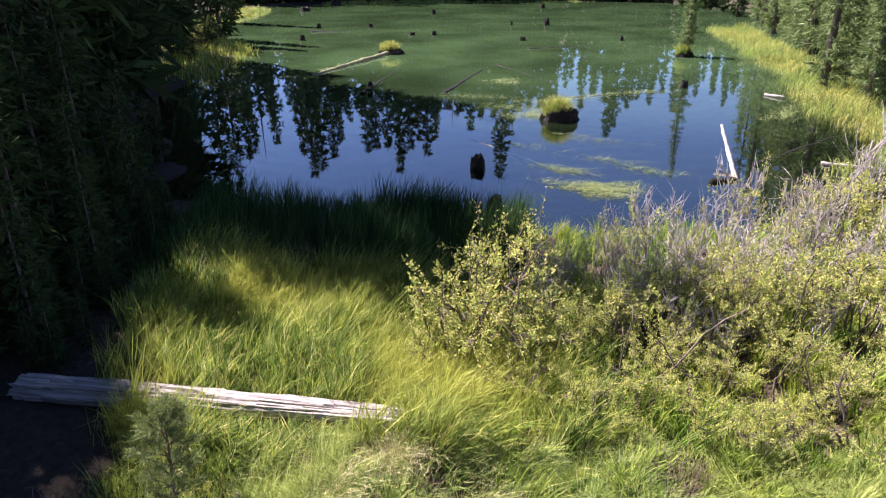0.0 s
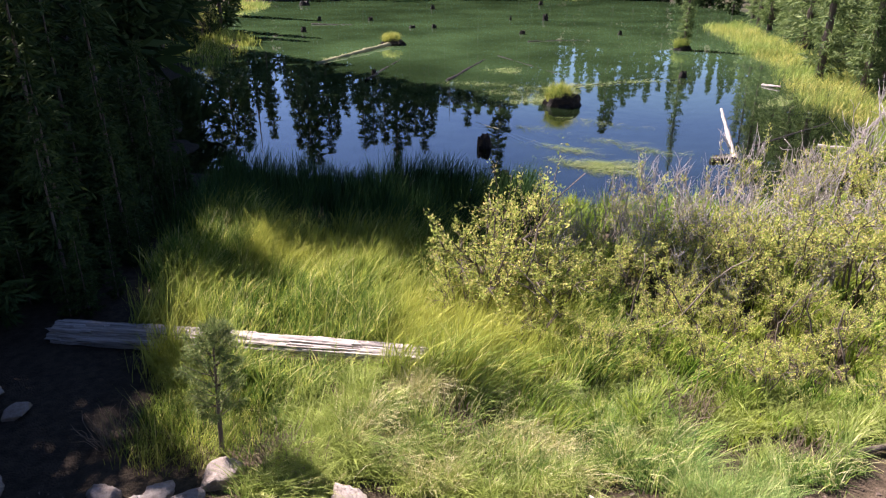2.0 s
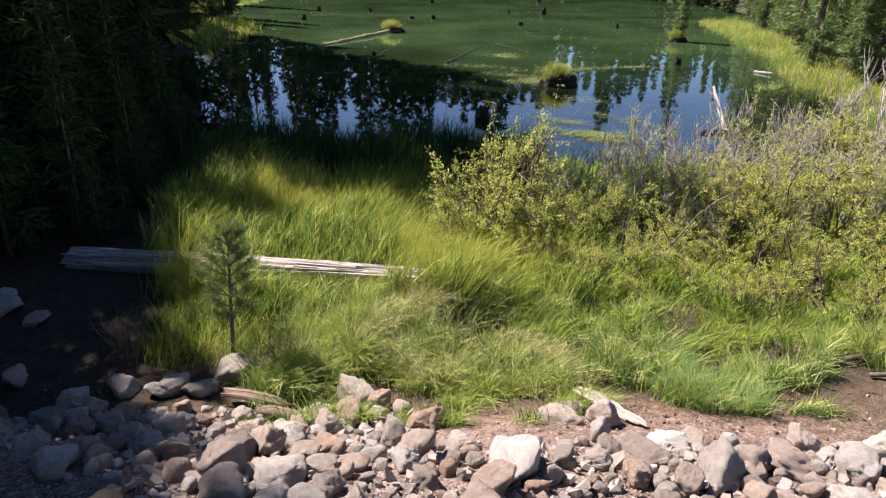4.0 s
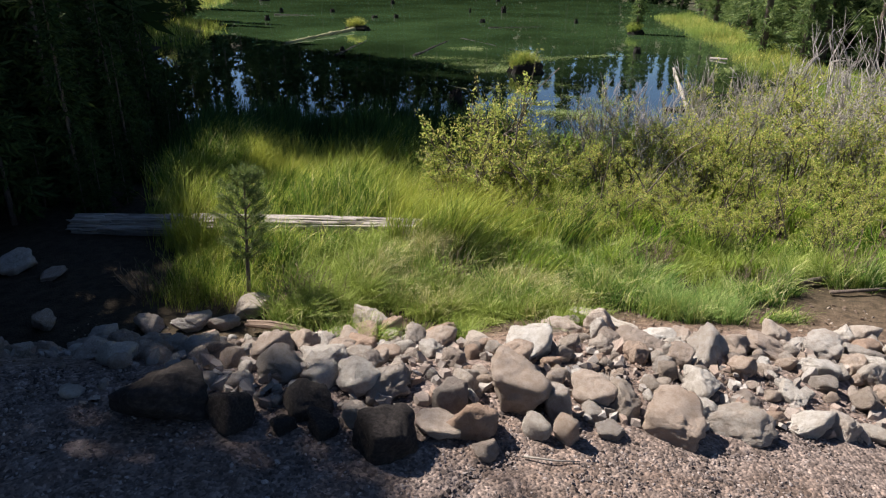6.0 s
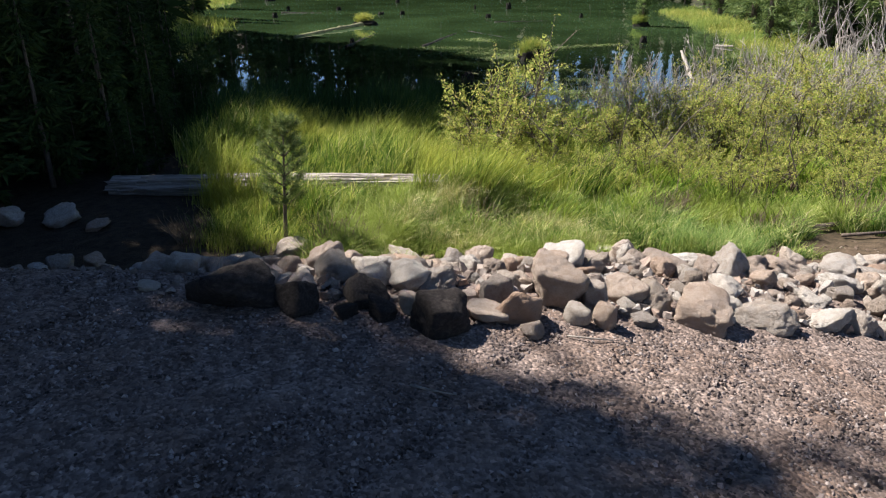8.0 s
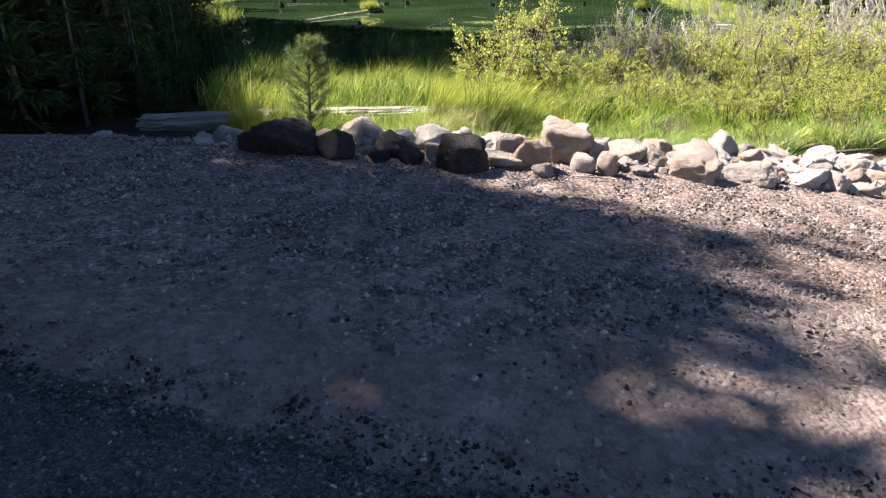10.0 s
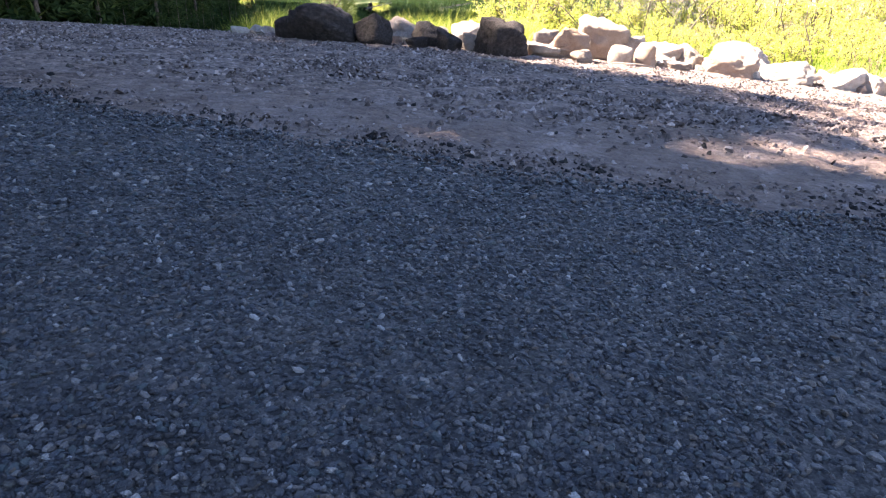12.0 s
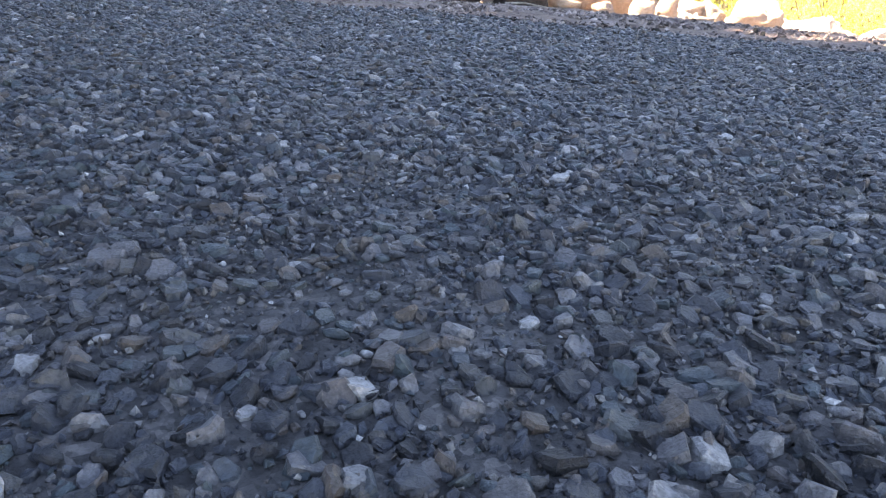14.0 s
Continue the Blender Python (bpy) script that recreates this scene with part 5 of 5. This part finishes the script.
# weed mats floating on the water
def weed_mat(x, y, rx, ry, n, label, turn=0.0, h=0.05):
    a, q = rng.uniform(0, 2 * math.pi, n), np.sqrt(rng.uniform(0, 1, n))
    edge = 1 + 0.45 * np.sin(a * 3 + x) + 0.3 * np.sin(a * 7 + y) + rng.normal(0, 0.25, n)
    px, py = np.cos(a) * q * rx * edge, np.sin(a) * q * ry * edge
    c, s = math.cos(turn), math.sin(turn)
    pl = np.stack([x + px * c - py * s, y + px * s + py * c, np.full(n, WATER + 0.004)], 1)
    v, f = blades(pl, rng.uniform(0.5, 1.3, n) * 0.4, np.full(n, 0.014), (0.6 * c, 0.6 * s), 0.5, 2)
    v[:, 2] = WATER + 0.004 + (v[:, 2] - WATER) * h / 0.3
    return tagged(new("weed_mat", fast_mesh("weed_mat", v, f, WEED)), label, "pond weed", kind="stuff")


for x, y, rx, ry, n, t in ((5.4, 19.3, 0.9, 0.5, 1300, -0.4), (4.9, 20.9, 0.9, 0.3, 220, -0.6), (5.0, 27.6, 1.1, 0.7, 700, 0.3), (4.4, 29.0, 1.6, 0.5, 300, -0.3), (7.6, 30.9, 2.0, 0.5, 200, 0.3), (4.6, 35.0, 0.7, 0.4, 250, 0.1),
                           (6.4, 24.0, 1.3, 0.35, 120, -0.6), (7.0, 20.8, 0.9, 0.3, 160, -0.6), (4.1, 23.4, 1.0, 0.25, 80, -0.7), (13.6, 27.2, 1.2, 0.4, 300, 0.9), (6.2, 21.8, 1.0, 0.3, 90, -0.6), (-3.7, 38.8, 0.5, 0.35, 160, 1.15), (-3.0, 40.4, 0.5, 0.35, 160, 1.15), (-2.3, 42.0, 0.5, 0.35, 180, 1.15), (-1.6, 43.6, 0.6, 0.4, 220, 1.15), (4.7, 34.3, 0.6, 0.3, 200, 0.0), (3.2, 31.2, 1.6, 0.4, 260, -0.2), (6.0, 30.2, 1.8, 0.45, 260, 0.2), (9.6, 31.6, 1.8, 0.35, 200, 0.15)):
    weed_mat(x, y, rx, ry, n, "pale green weed mat floating on the pond", t)

# shrubs on the far-left bank that catch the sun
for x, y, s in ((-10.2, 27.6, 0.9), (-9.6, 25.6, 0.7), (-12.3, 46.5, 1.3), (-13.6, 50.0, 1.2), (-11.0, 33.0, 0.9), (-7.4, 22.5, 0.6)):
    willow(x, y, s, True, LEAFY[int(abs(x) * 10) % 4])

# ---- gravel ----
def chips(n, box, size, inside, flat=0.55, lift=0.0, height=ground_height, tris=True):
    """Loose angular stones: verts and triangles of n small crushed stones."""
    x = rng.uniform(box[0], box[1], n * 3)
    y = rng.uniform(box[2], box[3], n * 3)
    k = inside(x, y)
    x, y = x[k][:n], y[k][:n]
    n = len(x)
    s = size * np.minimum(rng.lognormal(0, 0.36, n), 1.9)
    if tris:
        ang = np.arange(5) * math.pi * 0.4
        t = np.concatenate([np.stack([np.cos(ang), np.sin(ang), np.full(5, -0.4)], 1), np.stack([0.74 * np.cos(ang + 0.25), 0.74 * np.sin(ang + 0.25), np.full(5, 0.5)], 1)])
        f = np.array([[k, (k + 1) % 5, 5 + k] for k in range(5)] + [[(k + 1) % 5, 5 + (k + 1) % 5, 5 + k] for k in range(5)] + [[5, 6, 7], [5, 7, 8], [5, 8, 9]])
    else:
        ang = np.arange(5) * math.pi * 0.4
        t = np.concatenate([np.stack([np.cos(ang), np.sin(ang), np.full(5, -0.3)], 1), [[0.45, 0.2, 0.55], [-0.4, 0.4, 0.45], [-0.1, -0.5, 0.6]]])
        f = np.array([[0, 1, 5], [1, 6, 5], [1, 2, 6], [2, 3, 6], [3, 7, 6], [3, 4, 7], [4, 0, 7], [0, 5, 7], [5, 6, 7]])
    q = len(t)
    v = t[None] * (1 + rng.normal(0, 0.18, (n, q, 3))) + rng.normal(0, 0.10, (n, q, 3))
    a = rng.uniform(0, 2 * math.pi, n)
    tx, ty = rng.normal(0, 0.40, n), rng.normal(0, 0.40, n)
    v = v * (s[:, None] * 0.5)[:, :, None] * np.stack([np.ones(n), rng.uniform(0.55, 0.95, n), rng.uniform(0.6, 1.2, n) * flat * 1.6], 1)[:, None, :]
    v[:, :, 2] += v[:, :, 0] * tx[:, None] + v[:, :, 1] * ty[:, None]
    X = v[:, :, 0] * np.cos(a)[:, None] - v[:, :, 1] * np.sin(a)[:, None] + x[:, None]
    Y = v[:, :, 0] * np.sin(a)[:, None] + v[:, :, 1] * np.cos(a)[:, None] + y[:, None]
    Z = v[:, :, 2] + (height(x, y) + lift)[:, None]
    V = np.stack([X, Y, Z], -1).reshape(-1, 3)
    F = (f[None] + (np.arange(n) * q)[:, None, None]).reshape(-1, 3)
    return V, F


def on_road(x, y):
    return y < road_edge(x) - 0.02


def on_shoulder(x, y):
    dust = rng.uniform(0, 1, x.shape) < 0.12 + np.clip((y - road_edge(x) - 0.35) / 1.1, 0, 0.9)
    return (y > road_edge(x) + 0.02) & (y < 5.9 + 0.14 * np.clip(x, 0, 8)) & dust


def thin(x, y):
    return on_shoulder(x, y) & (noise_field(x * 1.1, y * 1.1) > -0.15)


v, f = chips(20000, (-2.4, 4.2, 1.4, 6.0), 0.021, on_shoulder, 0.5, tris=False)
tagged(new("shoulder_gravel", fast_mesh("shoulder_gravel", v, f, GRAVEL)), "loose buff gravel scattered over the dirt shoulder", "gravel", kind="stuff")
v, f = chips(9000, (-3.0, 5.0, 2.2, 6.4), 0.023, thin, 0.55, tris=False)
tagged(new("coarse_gravel", fast_mesh("coarse_gravel", v, f, GRAVEL)), "coarse broken stone lying below the rock edging", "gravel", kind="stuff")
v, f = chips(1100, (-2.6, 5.6, 5.3, 7.9), 0.085, lambda x, y: (y < np.where(x > 1.2, 6.6, 7.8) + 0.1 * np.clip(x, 0, 9)) & ((x > -1.0) | (y > 6.4)), 0.62, 0.02)
tagged(new("edging_rubble", fast_mesh("edging_rubble", v, f, EDGE_RUBBLE)), "broken small stones filling the rock edging", "rubble", kind="stuff")
v, f = chips(1500, (-2.5, 6.0, 5.8, 8.4), 0.038, lambda x, y: y < foot(x) + 0.3, 0.6, 0.0)
tagged(new("bank_rubble", fast_mesh("bank_rubble", v, f, RUBBLE)), "small rubble and clods between the edging stones", "rubble", kind="stuff")
def broken_chip(seed):
    """One crushed stone about 1 across: a flat top, chamfered flanks and an uneven outline."""
    r = np.random.default_rng(seed)
    k = 6
    a = np.arange(k) * 2 * math.pi / k + r.uniform(-0.38, 0.38, k)
    ways = np.stack([np.cos(a), np.sin(a), np.zeros(k)], 1)
    reach = blocky(ways, seed, 5, 16) * 1.1
    reach[:] = np.clip(reach, 0.3, 0.62)
    tilt = r.normal(0, 0.30, 2)
    rings = []
    for z, q in ((-0.30, 0.85), (0.08, 1.0), (0.27, 0.80)):
        x, y = ways[:, 0] * reach * q, ways[:, 1] * reach * q
        rings.append(np.stack([x, y, z + (x * tilt[0] + y * tilt[1]) * (z > 0) + r.normal(0, 0.045, k)], 1))
    v = np.concatenate(rings + [[[0, 0, 0.27 + r.normal(0, 0.02)]]])
    f = [q for i in (0, 1) for n in range(k) for q in ((i * k + n, i * k + (n + 1) % k, (i + 1) * k + (n + 1) % k), (i * k + n, (i + 1) * k + (n + 1) % k, (i + 1) * k + n))]
    return v, np.array(f + [(2 * k + n, 2 * k + (n + 1) % k, 3 * k) for n in range(k)])


def pebble(seed, detail):
    """One worn pebble about 1 across."""
    bm = bmesh.new()
    bmesh.ops.create_icosphere(bm, subdivisions=detail, radius=1)
    ways = np.array([v.co[:] for v in bm.verts])
    f = np.array([[v.index for v in q.verts] for q in bm.faces])
    bm.free()
    return ways * blocky(ways, seed, 6, 8 if detail > 1 else 30)[:, None] * [1.05, 0.85, 0.66], f


def strewn(name, shapes, n, box, size, inside, mat, label, flat=0.75, sink=0.1, smooth_too=False, spread=0.36, tilt=0.22):
    """Stones from a few shapes, each turned, tilted and sized by itself, joined into one mesh."""
    x, y = rng.uniform(box[0], box[1], n * 4), rng.uniform(box[2], box[3], n * 4)
    k = inside(x, y)
    x, y = x[k][:n], y[k][:n]
    V, F, at = [], [], 0
    for i, (sv, sf) in enumerate(shapes):
        X, Y = x[i::len(shapes)], y[i::len(shapes)]
        m = len(X)
        s = size * np.minimum(rng.lognormal(0, spread, m), 2.0)
        v = sv[None] * s[:, None, None] * np.stack([rng.uniform(0.85, 1.25, m), rng.uniform(0.65, 1.0, m), rng.uniform(0.7, 1.2, m) * flat], 1)[:, None, :]
        for ax in (0, 1):
            t = rng.normal(0, tilt, m)[:, None]
            u, w = v[:, :, ax] * np.cos(t) - v[:, :, 2] * np.sin(t), v[:, :, ax] * np.sin(t) + v[:, :, 2] * np.cos(t)
            v[:, :, ax], v[:, :, 2] = u, w
        a = rng.uniform(0, 2 * math.pi, m)[:, None]
        px, py = v[:, :, 0] * np.cos(a) - v[:, :, 1] * np.sin(a) + X[:, None], v[:, :, 0] * np.sin(a) + v[:, :, 1] * np.cos(a) + Y[:, None]
        V.append(np.stack([px, py, v[:, :, 2] + (road_height(X, Y) + 0.008 + sink * s)[:, None]], -1).reshape(-1, 3))
        F.append((sf[None] + (np.arange(m) * len(sv))[:, None, None]).reshape(-1, 3) + at)
        at += m * len(sv)
    me = fast_mesh(name, np.concatenate(V), np.concatenate(F), mat)
    if smooth_too:
        me.polygons.foreach_set("use_smooth", np.ones(len(me.polygons), dtype=bool))
    return tagged(new(name, me), label, "road chips", kind="stuff")


def in_wedge(x, y, a, b):
    """On the road, a to b metres out, in the wedge before the landing place; ragged at both ends."""
    return on_road(x, y) & (np.abs(x) < 0.72 * y + 0.10) & (y > a * rng.uniform(0.8, 1.1, x.shape)) & (y < b * rng.uniform(0.75, 1.05, x.shape))


def worn(x, y):
    """Patches where the seal has lost part of its chips."""
    return rng.uniform(0, 1, x.shape) < np.clip(0.72 + 0.42 * np.sin(x * 17 + 3 * np.sin(y * 9)) * np.sin(y * 21 + 2 * np.sin(x * 7)) + 0.25 * (y > 0.5), 0.12, 1)


BROKEN = [broken_chip(400 + i) for i in range(14)]
ROUNDED = [pebble(430 + i, 2) for i in range(6)]
LUMPS = [pebble(440 + i, 1) for i in range(10)]
CRUMBS = []
for i in range(8):
    r = np.random.default_rng(460 + i)
    spike = np.concatenate([np.eye(3), -np.eye(3)]) * 0.5 * r.uniform(0.7, 1.2, (6, 1)) + r.normal(0, 0.09, (6, 3))
    CRUMBS.append((spike, np.array([(0, 1, 2), (1, 3, 2), (3, 4, 2), (4, 0, 2), (1, 0, 5), (3, 1, 5), (4, 3, 5), (0, 4, 5)])))
strewn("road_chips", BROKEN, 8000, (-0.62, 0.62, 0.11, 0.70), 0.0066, lambda x, y: in_wedge(x, y, 0.10, 0.72) & worn(x, y), CHIP, "bluish grey crushed stone chips bedded in the road", 0.85, 0.06, False, 0.46, 0.30)
strewn("road_pebbles", ROUNDED, 1300, (-0.6, 0.6, 0.11, 0.66), 0.0052, lambda x, y: in_wedge(x, y, 0.10, 0.72), CHIP, "rounded grey and brown pebbles bedded in the road", 0.8, 0.14, True)
strewn("road_chips", LUMPS, 24000, (-1.2, 1.2, 0.5, 1.7), 0.0070, lambda x, y: in_wedge(x, y, 0.62, 1.6), CHIP, "bluish grey crushed stone chips bedded in the road", 0.9, 0.08, False, 0.45, 0.34)
strewn("road_chips", LUMPS, 26000, (-2.3, 2.3, 0.2, 2.9), 0.0094, lambda x, y: on_road(x, y) & ((y > rng.uniform(1.1, 1.5, x.shape)) | (np.abs(x) > 0.72 * y + rng.uniform(0, 0.12, x.shape))) & (np.abs(x) < 0.9 * y + 0.4), CHIP, "bluish grey crushed stone chips bedded in the road", 0.9, 0.08, False, 0.42, 0.34)
strewn("road_grit", CRUMBS, 24000, (-0.55, 0.55, 0.11, 0.75), 0.0026, lambda x, y: in_wedge(x, y, 0.10, 0.75), CHIP, "small grey grit between the road chips", 0.9, 0.1, False, 0.45, 0.5)
strewn("pale_grit", CRUMBS, 3000, (-0.5, 0.5, 0.11, 0.62), 0.0022, lambda x, y: in_wedge(x, y, 0.10, 0.62) & (np.sin(x * 23 + 2 * np.sin(y * 17)) > -0.2), GRIT, "pale crumbs of grit between the road chips", 0.8, 0.3, False, 0.4)
# crumbled dark asphalt along the broken edge
v, f = chips(5600, (-2.5, 2.6, 0.9, 3.4), 0.015, lambda x, y: (np.abs(y - road_edge(x) - 0.03) < 0.05 + 0.10 * np.abs(np.sin(x * 3.7 + 0.6)) * (0.4 + 0.6 * rng.uniform(0, 1, x.shape))) & (np.sin(x * 4.3) + np.sin(x * 11) > -0.4), 0.5, 0.0)
tagged(new("asphalt_crumbs", fast_mesh("asphalt_crumbs", v, f, CRUMB)), "dark crumbs of broken asphalt along the road edge", "rubble", kind="stuff")
v, f = chips(7000, (-2.6, 2.6, 0.8, 3.6), 0.012, lambda x, y: np.abs(y - road_edge(x)) < 0.22, 0.5, 0.004, tris=False)
tagged(new("edge_gravel", fast_mesh("edge_gravel", v, f, GRAVEL)), "fine gravel strewn across the road edge", "gravel", kind="stuff")
v, f = chips(240, (-2.4, 3.2, 1.6, 4.4), 0.019, lambda x, y: y > road_edge(x) + 0.05, 0.5, -0.002)
tagged(new("asphalt_crumbs", fast_mesh("asphalt_crumbs", v, f, CRUMB)), "dark clods scattered over the pale dirt shoulder", "rubble", kind="stuff")
# the nearest chips, one by one
CHIP_SHAPES = [fast_mesh("stone_chip", v * 0.0080 * np.array([1.15, 0.85, 0.85]), f, CHIP_ONE) for v, f in BROKEN]
for i in range(300):
    q = random.uniform(0.16, 0.75) ** 1.0
    x, y = random.uniform(-0.75, 0.75) * q, q
    ob = under(new("stone_chip", CHIP_SHAPES[i % 14]), road)
    ob.location = (x, y, float(road_height(np.array(x), np.array(y))) + 0.0085)
    ob.rotation_euler = (random.gauss(0, 0.3), random.gauss(0, 0.3), random.uniform(0, 6.28))
    k = random.uniform(0.7, 1.25)
    ob.scale = (k, k, k)
